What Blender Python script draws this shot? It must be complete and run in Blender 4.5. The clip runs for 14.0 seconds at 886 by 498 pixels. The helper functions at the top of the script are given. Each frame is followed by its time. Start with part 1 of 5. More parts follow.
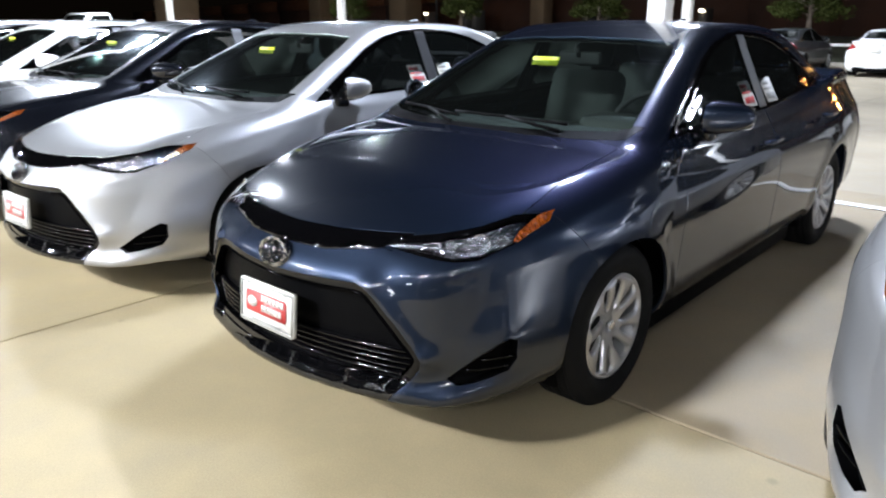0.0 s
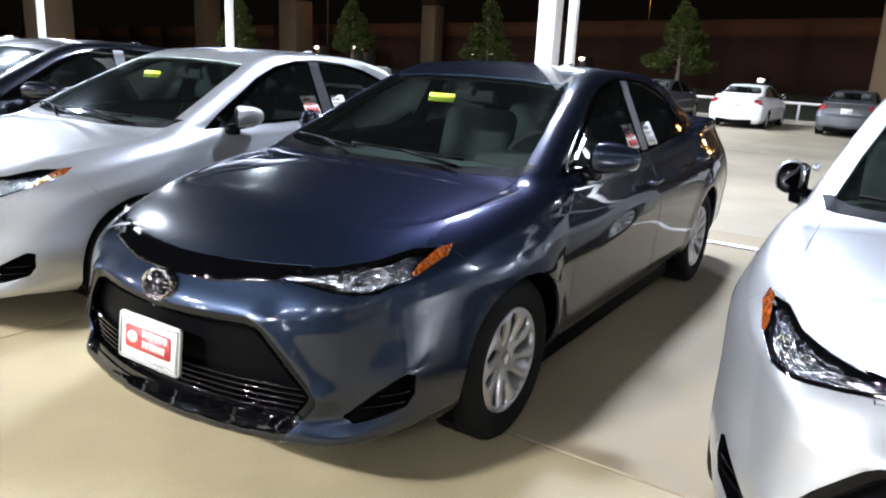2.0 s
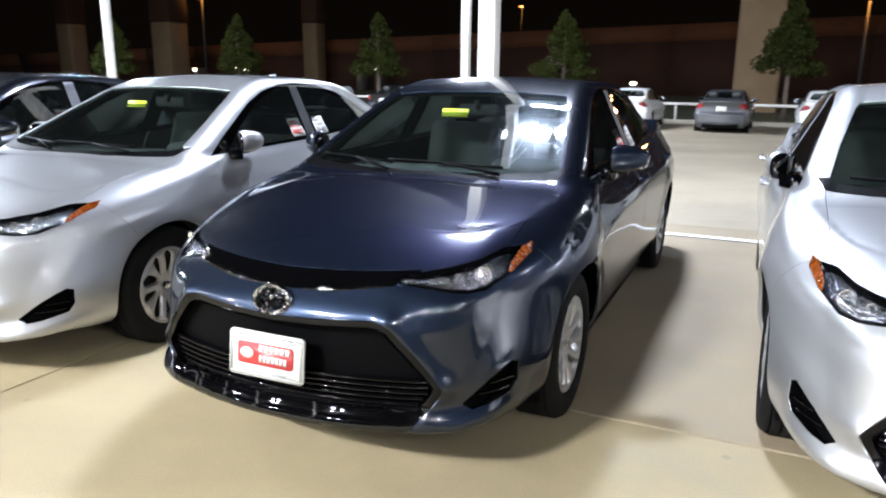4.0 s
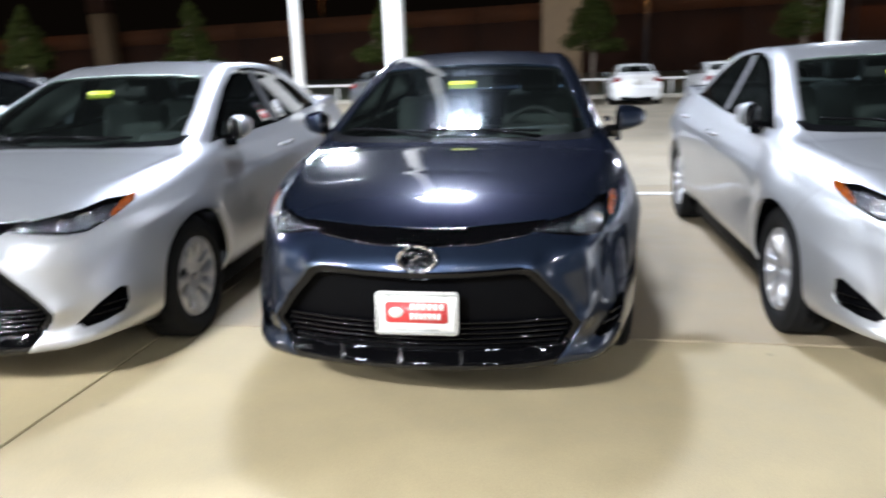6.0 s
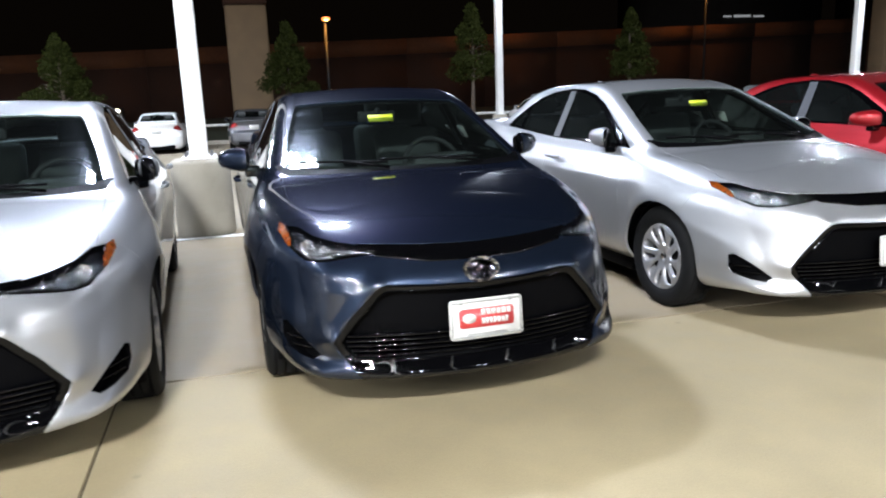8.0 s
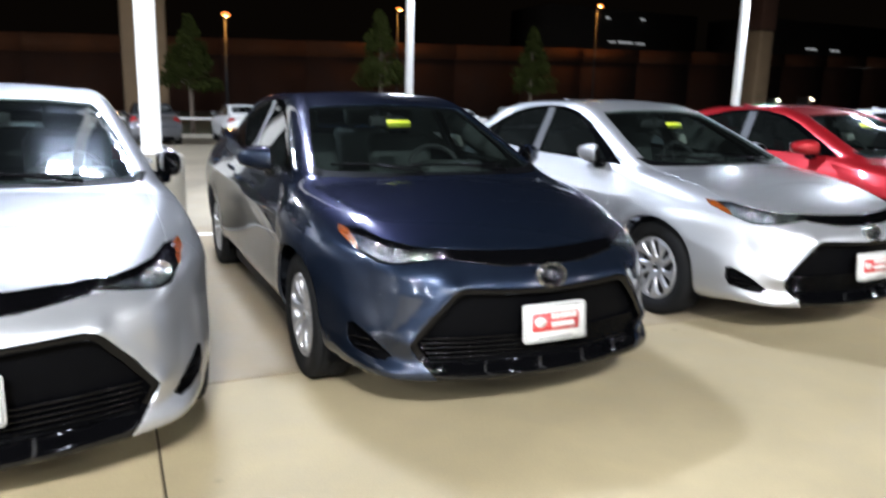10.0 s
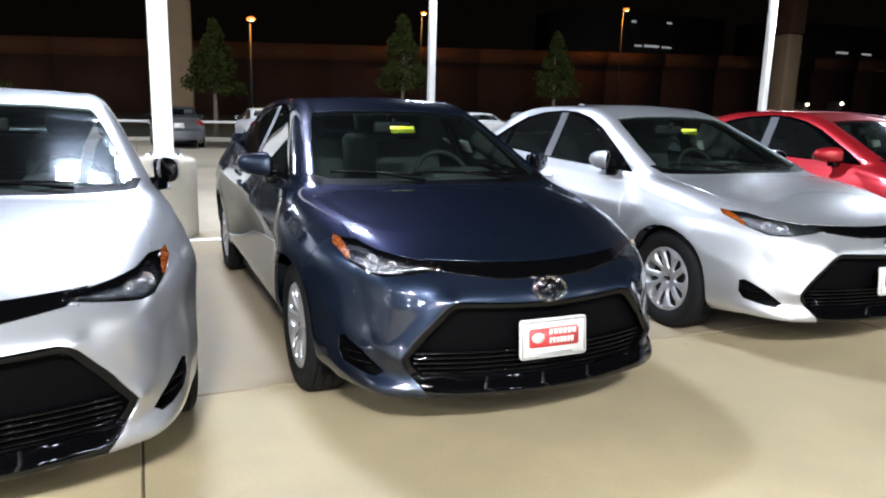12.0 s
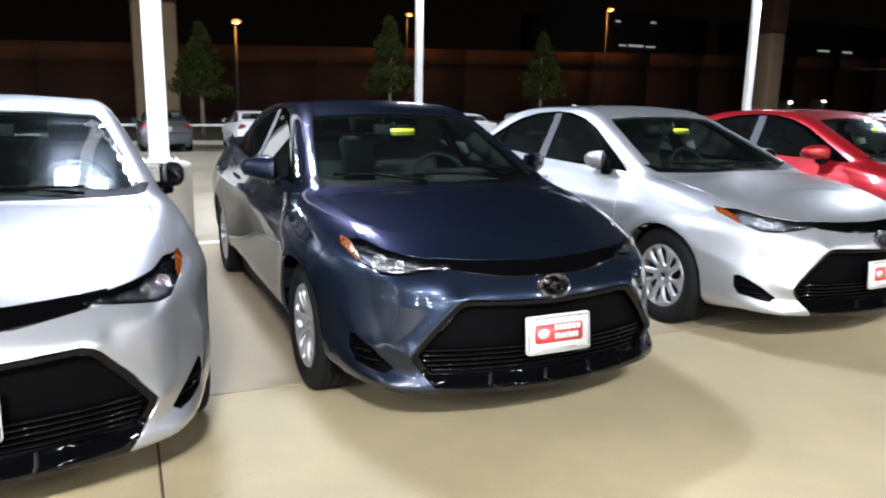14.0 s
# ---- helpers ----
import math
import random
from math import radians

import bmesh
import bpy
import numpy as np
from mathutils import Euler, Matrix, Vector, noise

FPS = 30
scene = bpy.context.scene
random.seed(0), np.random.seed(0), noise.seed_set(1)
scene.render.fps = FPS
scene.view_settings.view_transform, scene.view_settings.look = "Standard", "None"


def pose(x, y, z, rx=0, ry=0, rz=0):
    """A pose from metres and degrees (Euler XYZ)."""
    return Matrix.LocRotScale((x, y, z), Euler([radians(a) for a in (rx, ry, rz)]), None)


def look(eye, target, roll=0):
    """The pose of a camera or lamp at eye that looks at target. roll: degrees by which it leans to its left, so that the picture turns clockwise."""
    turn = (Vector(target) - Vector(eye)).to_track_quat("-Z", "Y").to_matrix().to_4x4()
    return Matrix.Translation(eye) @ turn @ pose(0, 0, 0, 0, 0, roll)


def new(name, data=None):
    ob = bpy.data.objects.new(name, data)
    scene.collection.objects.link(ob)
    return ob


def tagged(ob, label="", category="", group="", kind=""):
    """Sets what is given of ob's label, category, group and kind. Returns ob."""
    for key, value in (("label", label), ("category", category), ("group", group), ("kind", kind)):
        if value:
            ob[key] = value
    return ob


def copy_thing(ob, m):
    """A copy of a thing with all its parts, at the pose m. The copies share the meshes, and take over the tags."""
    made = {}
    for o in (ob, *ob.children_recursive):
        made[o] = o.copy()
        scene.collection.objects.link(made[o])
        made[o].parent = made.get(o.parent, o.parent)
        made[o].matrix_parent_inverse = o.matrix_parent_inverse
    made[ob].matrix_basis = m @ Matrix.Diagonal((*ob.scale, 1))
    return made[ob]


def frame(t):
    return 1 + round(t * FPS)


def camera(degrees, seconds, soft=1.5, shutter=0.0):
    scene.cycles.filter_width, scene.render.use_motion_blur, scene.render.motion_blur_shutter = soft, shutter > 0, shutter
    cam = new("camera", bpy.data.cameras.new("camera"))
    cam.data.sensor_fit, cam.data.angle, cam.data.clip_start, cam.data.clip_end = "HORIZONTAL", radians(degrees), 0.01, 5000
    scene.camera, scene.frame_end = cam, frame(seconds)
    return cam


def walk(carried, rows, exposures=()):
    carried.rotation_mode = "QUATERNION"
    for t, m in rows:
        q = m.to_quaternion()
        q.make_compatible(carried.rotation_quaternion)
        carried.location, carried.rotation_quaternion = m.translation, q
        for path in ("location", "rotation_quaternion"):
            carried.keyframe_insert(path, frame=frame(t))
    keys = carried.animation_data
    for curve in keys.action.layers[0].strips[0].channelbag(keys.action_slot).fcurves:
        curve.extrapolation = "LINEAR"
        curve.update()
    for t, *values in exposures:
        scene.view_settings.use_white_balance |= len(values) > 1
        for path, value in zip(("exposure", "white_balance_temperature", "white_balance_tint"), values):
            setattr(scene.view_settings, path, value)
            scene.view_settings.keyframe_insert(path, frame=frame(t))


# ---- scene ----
cam = camera(62.9, 14.0, soft=2.0, shutter=0.5)
PATH = [
    (0, (2.040, -1.317, 1.429), (0.8200, 0.0189, 0.8485), -0.20),
    (0.1, (2.018, -1.320, 1.430), (0.8195, 0.0312, 0.8411), -0.45),
    (0.2, (1.998, -1.324, 1.431), (0.8268, 0.0486, 0.8339), -0.58),
    (0.3, (1.981, -1.326, 1.431), (0.8526, 0.0829, 0.8389), -0.41),
    (0.4, (1.969, -1.329, 1.432), (0.8574, 0.0988, 0.8518), -0.43),
    (0.5, (1.963, -1.331, 1.432), (0.8827, 0.1265, 0.8676), -0.10),
    (0.6, (1.962, -1.332, 1.430), (0.9072, 0.1542, 0.8926), 0.26),
    (0.7, (1.961, -1.333, 1.424), (0.9365, 0.1767, 0.8933), 0.58),
    (0.8, (1.960, -1.334, 1.416), (0.9123, 0.1518, 0.8641), 0.16),
    (0.9, (1.960, -1.334, 1.410), (0.8623, 0.0862, 0.7875), -0.81),
    (1, (1.960, -1.334, 1.408), (0.9182, 0.1152, 0.7565), -0.30),
    (1.1, (1.964, -1.332, 1.412), (0.9592, 0.1410, 0.7555), 0.01),
    (1.2, (1.973, -1.326, 1.422), (0.8952, 0.0911, 0.7602), -1.24),
    (1.3, (1.985, -1.320, 1.435), (0.8534, 0.0637, 0.7893), -2.16),
    (1.4, (1.994, -1.314, 1.445), (0.9364, 0.1109, 0.7662), -1.32),
    (1.5, (1.998, -1.312, 1.449), (0.9416, 0.1082, 0.7584), -1.40),
    (1.6, (1.998, -1.312, 1.446), (0.9732, 0.1576, 0.8130), -0.48),
    (1.7, (1.998, -1.312, 1.437), (0.9725, 0.1640, 0.8216), 0.24),
    (1.8, (1.998, -1.313, 1.428), (1.0105, 0.2182, 0.8875), 1.73),
    (1.9, (1.997, -1.314, 1.419), (1.0094, 0.2358, 0.9363), 2.60),
    (2, (1.997, -1.315, 1.416), (0.9884, 0.2197, 0.9288), 2.90),
    (2.1, (1.995, -1.326, 1.416), (1.0046, 0.2260, 0.9468), 3.10),
    (2.2, (1.989, -1.353, 1.417), (0.9719, 0.1871, 0.9650), 2.46),
    (2.3, (1.981, -1.389, 1.418), (0.9994, 0.1851, 1.0089), 2.12),
    (2.4, (1.971, -1.431, 1.419), (0.9931, 0.1519, 1.0344), 1.44),
    (2.5, (1.959, -1.473, 1.420), (1.0334, 0.1415, 1.0370), 1.20),
    (2.6, (1.946, -1.511, 1.422), (1.0683, 0.1306, 1.0391), 0.98),
    (2.7, (1.931, -1.544, 1.423), (0.9811, 0.0518, 1.0217), -0.21),
    (2.8, (1.914, -1.575, 1.425), (0.9718, 0.0207, 1.0026), -0.78),
    (2.9, (1.895, -1.602, 1.426), (0.9440, -0.0144, 0.9960), -1.33),
    (3, (1.873, -1.629, 1.426), (0.9333, -0.0403, 0.9756), -1.50),
    (3.1, (1.849, -1.655, 1.426), (0.9529, -0.0455, 0.9597), -1.20),
    (3.5, (1.727, -1.755, 1.423), (0.8406, -0.1368, 0.9691), -1.01),
    (4, (1.529, -1.877, 1.416), (0.7613, -0.1965, 0.9720), 0.53),
    (4.5, (1.296, -2.003, 1.404), (0.6798, -0.2567, 0.9813), 2.19),
    (5, (1.048, -2.142, 1.390), (0.5753, -0.3461, 0.9881), 3.08),
    (5.3, (0.898, -2.234, 1.380), (0.4118, -0.4468, 0.9589), 2.37),
    (5.4, (0.849, -2.267, 1.377), (0.4039, -0.4629, 0.9822), 2.34),
    (5.5, (0.801, -2.301, 1.374), (0.4227, -0.4817, 0.9776), 2.40),
    (5.6, (0.753, -2.336, 1.371), (0.4040, -0.5092, 0.9808), 2.07),
    (5.7, (0.704, -2.370, 1.368), (0.3267, -0.5585, 0.9353), 1.14),
    (5.8, (0.653, -2.401, 1.365), (0.3189, -0.5852, 0.9175), 0.53),
    (5.9, (0.597, -2.429, 1.364), (0.2002, -0.6339, 0.8822), -1.07),
    (6, (0.535, -2.450, 1.363), (0.2206, -0.6389, 0.8824), -1.70),
    (6.1, (0.466, -2.464, 1.364), (0.2212, -0.6343, 0.9163), -2.62),
    (6.2, (0.392, -2.474, 1.368), (0.1698, -0.6263, 0.9851), -3.93),
    (6.3, (0.315, -2.482, 1.371), (0.1366, -0.6281, 0.9956), -4.83),
    (6.4, (0.238, -2.491, 1.375), (0.1175, -0.6355, 0.9855), -5.07),
    (6.5, (0.163, -2.505, 1.376), (0.0708, -0.6598, 0.9323), -4.70),
    (6.6, (0.092, -2.525, 1.376), (0.0604, -0.6772, 0.9353), -3.48),
    (6.7, (0.024, -2.550, 1.376), (0.0474, -0.6978, 0.9519), -2.19),
    (6.8, (-0.043, -2.576, 1.375), (0.0338, -0.7184, 0.9842), -0.88),
    (6.9, (-0.109, -2.601, 1.374), (-0.0454, -0.7358, 1.0189), -0.03),
    (7, (-0.178, -2.622, 1.373), (-0.0954, -0.7648, 0.9807), 0.90),
    (7.1, (-0.249, -2.637, 1.370), (-0.0658, -0.7959, 0.9364), 1.64),
    (7.2, (-0.323, -2.645, 1.366), (-0.0998, -0.8142, 0.9117), 1.03),
    (7.3, (-0.399, -2.650, 1.362), (-0.1220, -0.8227, 0.9216), 0.03),
    (7.4, (-0.475, -2.652, 1.359), (-0.1460, -0.8268, 0.9449), -0.97),
    (7.5, (-0.550, -2.652, 1.358), (-0.2022, -0.8258, 0.9656), -1.70),
    (7.6, (-0.624, -2.652, 1.358), (-0.2700, -0.8285, 0.9571), -2.07),
    (7.7, (-0.697, -2.650, 1.358), (-0.2622, -0.8493, 0.9372), -1.88),
    (8, (-0.905, -2.643, 1.358), (-0.4057, -0.8536, 0.9569), -2.11),
    (8.5, (-1.209, -2.615, 1.359), (-0.5910, -0.8654, 0.9517), -1.39),
    (9, (-1.446, -2.573, 1.360), (-0.7417, -0.8557, 0.9541), -0.16),
    (9.5, (-1.600, -2.518, 1.363), (-0.8415, -0.8215, 0.9652), 0.97),
    (9.8, (-1.646, -2.479, 1.366), (-0.8914, -0.7840, 0.9556), 1.22),
    (9.9, (-1.653, -2.465, 1.367), (-0.8639, -0.7871, 0.9520), 1.49),
    (10, (-1.655, -2.451, 1.368), (-0.8748, -0.7614, 0.9850), 1.40),
    (10.1, (-1.652, -2.437, 1.370), (-0.9385, -0.7140, 1.0058), 0.87),
    (10.2, (-1.644, -2.423, 1.374), (-0.9582, -0.6944, 0.9868), 0.58),
    (10.3, (-1.632, -2.412, 1.378), (-0.9039, -0.6948, 1.0183), 0.74),
    (10.4, (-1.618, -2.405, 1.381), (-0.9525, -0.6650, 1.0068), 0.40),
    (10.5, (-1.603, -2.402, 1.382), (-0.9187, -0.6590, 1.0598), 0.70),
    (10.6, (-1.588, -2.403, 1.380), (-0.9155, -0.6542, 1.0617), 0.96),
    (10.7, (-1.573, -2.404, 1.375), (-0.9639, -0.6338, 1.0503), 0.90),
    (10.8, (-1.559, -2.406, 1.368), (-0.9312, -0.6443, 1.0317), 1.24),
    (10.9, (-1.545, -2.407, 1.363), (-0.9241, -0.6460, 1.0135), 1.39),
    (11, (-1.532, -2.408, 1.361), (-0.8805, -0.6605, 0.9982), 1.70),
    (11.1, (-1.520, -2.403, 1.361), (-0.8434, -0.6730, 0.9646), 1.62),
    (11.2, (-1.510, -2.393, 1.362), (-0.8091, -0.6752, 0.9502), 1.06),
    (11.3, (-1.502, -2.379, 1.363), (-0.7607, -0.6802, 0.9478), 0.47),
    (11.4, (-1.497, -2.369, 1.365), (-0.7255, -0.6900, 0.9209), 0.01),
    (11.5, (-1.495, -2.364, 1.368), (-0.7458, -0.6728, 0.9340), -0.40),
    (11.6, (-1.496, -2.368, 1.372), (-0.7471, -0.6795, 0.9261), -0.16),
    (11.7, (-1.498, -2.377, 1.376), (-0.7480, -0.6843, 0.9505), 0.24),
    (11.8, (-1.501, -2.389, 1.379), (-0.7669, -0.6842, 0.9716), 0.61),
    (11.9, (-1.503, -2.398, 1.382), (-0.7910, -0.6803, 0.9915), 0.97),
    (12, (-1.504, -2.402, 1.383), (-0.7799, -0.6859, 1.0077), 1.50),
    (12.1, (-1.504, -2.401, 1.383), (-0.8075, -0.6744, 1.0026), 1.52),
    (12.2, (-1.504, -2.397, 1.382), (-0.8584, -0.6522, 0.9978), 1.09),
    (12.3, (-1.503, -2.393, 1.381), (-0.8768, -0.6380, 1.0089), 0.76),
    (12.4, (-1.503, -2.387, 1.379), (-0.8623, -0.6383, 1.0051), 0.74),
    (12.5, (-1.503, -2.382, 1.377), (-0.8723, -0.6332, 0.9847), 0.80),
    (12.6, (-1.505, -2.377, 1.375), (-0.9202, -0.6115, 0.9859), 0.82),
    (12.7, (-1.508, -2.373, 1.373), (-0.9414, -0.6022, 0.9815), 1.05),
    (12.8, (-1.514, -2.370, 1.371), (-0.9205, -0.6072, 0.9814), 1.53),
    (12.9, (-1.520, -2.368, 1.369), (-0.9018, -0.6045, 1.0238), 1.90),
    (13, (-1.525, -2.367, 1.369), (-0.9275, -0.5982, 1.0166), 1.90),
    (13.1, (-1.529, -2.368, 1.370), (-0.9122, -0.6163, 0.9710), 1.96),
    (13.2, (-1.533, -2.373, 1.372), (-0.8823, -0.6346, 0.9638), 1.89),
    (13.3, (-1.537, -2.379, 1.374), (-0.8944, -0.6350, 0.9772), 1.44),
    (13.4, (-1.542, -2.386, 1.377), (-0.8843, -0.6446, 0.9947), 1.09),
    (13.5, (-1.548, -2.394, 1.380), (-0.8628, -0.6663, 0.9856), 0.90),
    (13.6, (-1.557, -2.402, 1.383), (-0.8598, -0.6858, 0.9611), 0.73),
    (13.7, (-1.568, -2.411, 1.385), (-0.8553, -0.6974, 0.9766), 0.70),
    (13.8, (-1.580, -2.420, 1.387), (-0.8392, -0.7098, 1.0152), 0.83),
    (13.9, (-1.593, -2.428, 1.388), (-0.8539, -0.7177, 1.0178), 0.84),
    (14, (-1.607, -2.437, 1.390), (-0.8526, -0.7334, 1.0176), 1.00),
]
# the camera brightens and darkens its picture a little on the way
EXPOSURES = [(0, 0.08), (0.5, 0.22), (1.0, 0.22), (1.5, 0.12), (2.0, 0.24), (2.5, 0.42), (3, 0.36), (5.5, 0.18), (6.5, 0.06), (7.5, -0.12), (10, -0.06), (14, -0.02)]
walk(cam, [(t, look(eye, target, roll)) for t, eye, target, roll in PATH], EXPOSURES)

# ---------------------------------------------------------------- night sky, lamps and exposure
LOT_LIGHT = (1.72, 1.90, 2.24)
NEAR_LIGHT = (1.66, 1.88, 2.40)
FRONT_LIGHT = (1.82, 1.90, 2.05)
SODIUM = (1.0, 0.42, 0.10)
world = bpy.data.worlds.new("night")
scene.world = world
world.use_nodes = True
sky = world.node_tree.nodes["Background"]
sky.inputs[0].default_value = (0.010, 0.007, 0.005, 1)
sky.inputs[1].default_value = 0.22


def area_lamp(name, place, target, w, h, watts, colour):
    d = bpy.data.lights.new(name, "AREA")
    d.shape, d.size, d.size_y, d.energy, d.color = "RECTANGLE", w, h, watts, colour
    ob = new(name, d)
    ob.matrix_basis = look(place, target)
    return ob


def spill(y):
    """Height of the lot: flat under the display row, then falling gently to the back."""
    return -0.018 * max(0.0, min(y, 26.0) - 5.2)


# pole lamps of the lot: place of the pole, height of the heads, heads as (dx, dy), watts a head
LOT_POLES = [
    ((-1.27, 5.34), 7.4, ((-0.28, 0.74), (0.10, 0.86), (0.48, 0.74)), 285),
    ((-8.2, 21.1), 8.0, ((-0.4, -0.7), (0.4, -0.7)), 700),
    ((9.56, 25.5), 8.0, ((-0.4, -0.7), (0.4, -0.7)), 190),
    ((-24.0, 20.6), 8.0, ((0.0, -0.8),), 1200),
    ((22.7, 21.0), 8.0, ((0.0, -0.8),), 800),
    ((-34.0, 17.8), 8.0, ((-0.4, 0.8), (0.4, 0.8)), 1000),
    ((-15.4, 4.0), 7.8, ((-0.4, 0.6), (0.4, 0.6)), 800),
    ((19.6, 9.4), 7.8, ((-0.4, 0.6), (0.4, 0.6)), 480),
    # unseen from here on: added to light the car fronts and give glints
    ((-25.0, -11.6), 7.4, ((-0.5, 0.7), (0.5, 0.7)), 500),
    ((-16.0, -11.6), 7.4, ((-0.5, 0.7), (0.5, 0.7)), 780),
    ((-9.8, -11.3), 7.4, ((-0.6, 0.7), (0.6, 0.7)), 600),
    ((-3.6, -11.0), 7.4, ((-0.6, 0.7), (0.0, 0.9), (0.6, 0.7)), 1120),
    ((1.2, -11.3), 7.4, ((-0.6, 0.7), (0.6, 0.7)), 50),
    ((6.6, -11.2), 7.4, ((-0.5, 0.7), (0.5, 0.7)), 230),
    ((14.2, -11.5), 7.4, ((-0.5, 0.7), (0.5, 0.7)), 150),
    ((-31.0, -2.5), 7.4, ((-0.5, 0.7), (0.5, 0.7)), 700),
    ((-44.0, -9.0), 7.4, ((-0.5, 0.7), (0.5, 0.7)), 900),
    ((27.0, -4.0), 7.4, ((-0.5, 0.7), (0.5, 0.7)), 220),
    ((40.0, -10.0), 7.4, ((-0.5, 0.7), (0.5, 0.7)), 300),
    ((20.5, -7.5), 7.4, ((-0.5, 0.7), (0.5, 0.7)), 60),
    ((33.0, 2.5), 7.4, ((-0.5, 0.7), (0.5, 0.7)), 120),
    ((47.0, -3.0), 7.4, ((-0.5, 0.7), (0.5, 0.7)), 200),
    ((30.0, -13.0), 7.4, ((-0.5, 0.7), (0.5, 0.7)), 120),
]
for (px, py), top, heads, watts in LOT_POLES:
    for dx, dy in heads:
        z = top + spill(py)
        front = py < -5
        out = (0.034, -0.050) if front else (0.0, -0.035)
        area_lamp("lot_lamp_light", (px + dx, py + dy + out[0], z + out[1]), (px + dx, py + dy + out[0] + (5.0 if front else 0.0), 0), *((0.36, 0.20) if watts == 285 or px > 15 else (0.25, 0.24) if front else (0.62, 0.46)), watts * (0.72 if front else 1.0), FRONT_LIGHT if front else NEAR_LIGHT if watts == 285 else LOT_LIGHT)
# unseen canopy downlights behind the camera, added for glints and front light
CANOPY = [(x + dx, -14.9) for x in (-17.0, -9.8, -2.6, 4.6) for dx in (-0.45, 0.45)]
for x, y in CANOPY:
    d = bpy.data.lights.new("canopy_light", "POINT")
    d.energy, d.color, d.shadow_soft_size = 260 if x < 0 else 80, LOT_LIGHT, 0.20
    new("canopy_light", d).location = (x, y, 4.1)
# sodium street lamps beyond the lot: place, watts
STREET = [((5.3, 45.5), 6.1, 380), ((-45.6, 136.6), 14.2, 460), ((22.2, 60.0), 9.0, 330), ((43.0, 59.3), 10.7, 620), ((-52.0, 57.0), 9.0, 260)]
for (px, py), z, watts in STREET:
    d = bpy.data.lights.new("street_light", "POINT")
    d.energy, d.color, d.shadow_soft_size = watts, SODIUM, 0.16
    new("street_light", d).location = (px, py - 0.5, z - 0.12)


# ---------------------------------------------------------------- materials
M = {}


def material(name, colour, rough=0.5, metal=0.0, coat=0.0, bump=0.0, scale=20.0, vary=0.0, fine=180.0, ior=1.5, emit=None, spec=0.5):
    """A procedural surface: two scales of variation in colour and gloss, and a fine bump."""
    m = bpy.data.materials.new(name)
    m.use_nodes = True
    t = m.node_tree
    p = t.nodes["Principled BSDF"]
    p.inputs["Base Color"].default_value = (*colour, 1)
    p.inputs["Roughness"].default_value = rough
    p.inputs["Metallic"].default_value = metal
    p.inputs["IOR"].default_value = ior
    p.inputs["Specular IOR Level"].default_value = spec
    p.inputs["Coat Weight"].default_value = coat
    p.inputs["Coat Roughness"].default_value = 0.085
    if vary or bump:
        co = t.nodes.new("ShaderNodeTexCoord")
        big, small = t.nodes.new("ShaderNodeTexNoise"), t.nodes.new("ShaderNodeTexNoise")
        big.inputs["Scale"].default_value, big.inputs["Detail"].default_value = scale, 4
        small.inputs["Scale"].default_value, small.inputs["Detail"].default_value = fine, 3
        for n in (big, small):
            t.links.new(co.outputs["Object"], n.inputs["Vector"])
        if vary:
            mix = t.nodes.new("ShaderNodeMath")
            mix.operation = "ADD"
            t.links.new(big.outputs["Fac"], mix.inputs[0])
            t.links.new(small.outputs["Fac"], mix.inputs[1])
            ramp = t.nodes.new("ShaderNodeMapRange")
            ramp.inputs["From Min"].default_value, ramp.inputs["From Max"].default_value = 0.7, 1.3
            ramp.inputs["To Min"].default_value, ramp.inputs["To Max"].default_value = 1 - vary, 1 + vary
            t.links.new(mix.outputs[0], ramp.inputs["Value"])
            tint = t.nodes.new("ShaderNodeVectorMath")
            tint.operation = "SCALE"
            tint.inputs[0].default_value = colour
            t.links.new(ramp.outputs[0], tint.inputs["Scale"])
            t.links.new(tint.outputs[0], p.inputs["Base Color"])
            r = t.nodes.new("ShaderNodeMath")
            r.operation, r.use_clamp = "MULTIPLY_ADD", True
            t.links.new(big.outputs["Fac"], r.inputs[0])
            r.inputs[1].default_value, r.inputs[2].default_value = 0.25 * rough, 0.875 * rough
            t.links.new(r.outputs[0], p.inputs["Roughness"])
        if bump:
            b = t.nodes.new("ShaderNodeBump")
            b.inputs["Strength"].default_value, b.inputs["Distance"].default_value = bump, 0.004
            t.links.new(small.outputs["Fac"], b.inputs["Height"])
            t.links.new(b.outputs[0], p.inputs["Normal"])
    if emit:
        p.inputs["Emission Color"].default_value = (*emit[0], 1)
        p.inputs["Emission Strength"].default_value = emit[1]
    M[name] = m
    return m


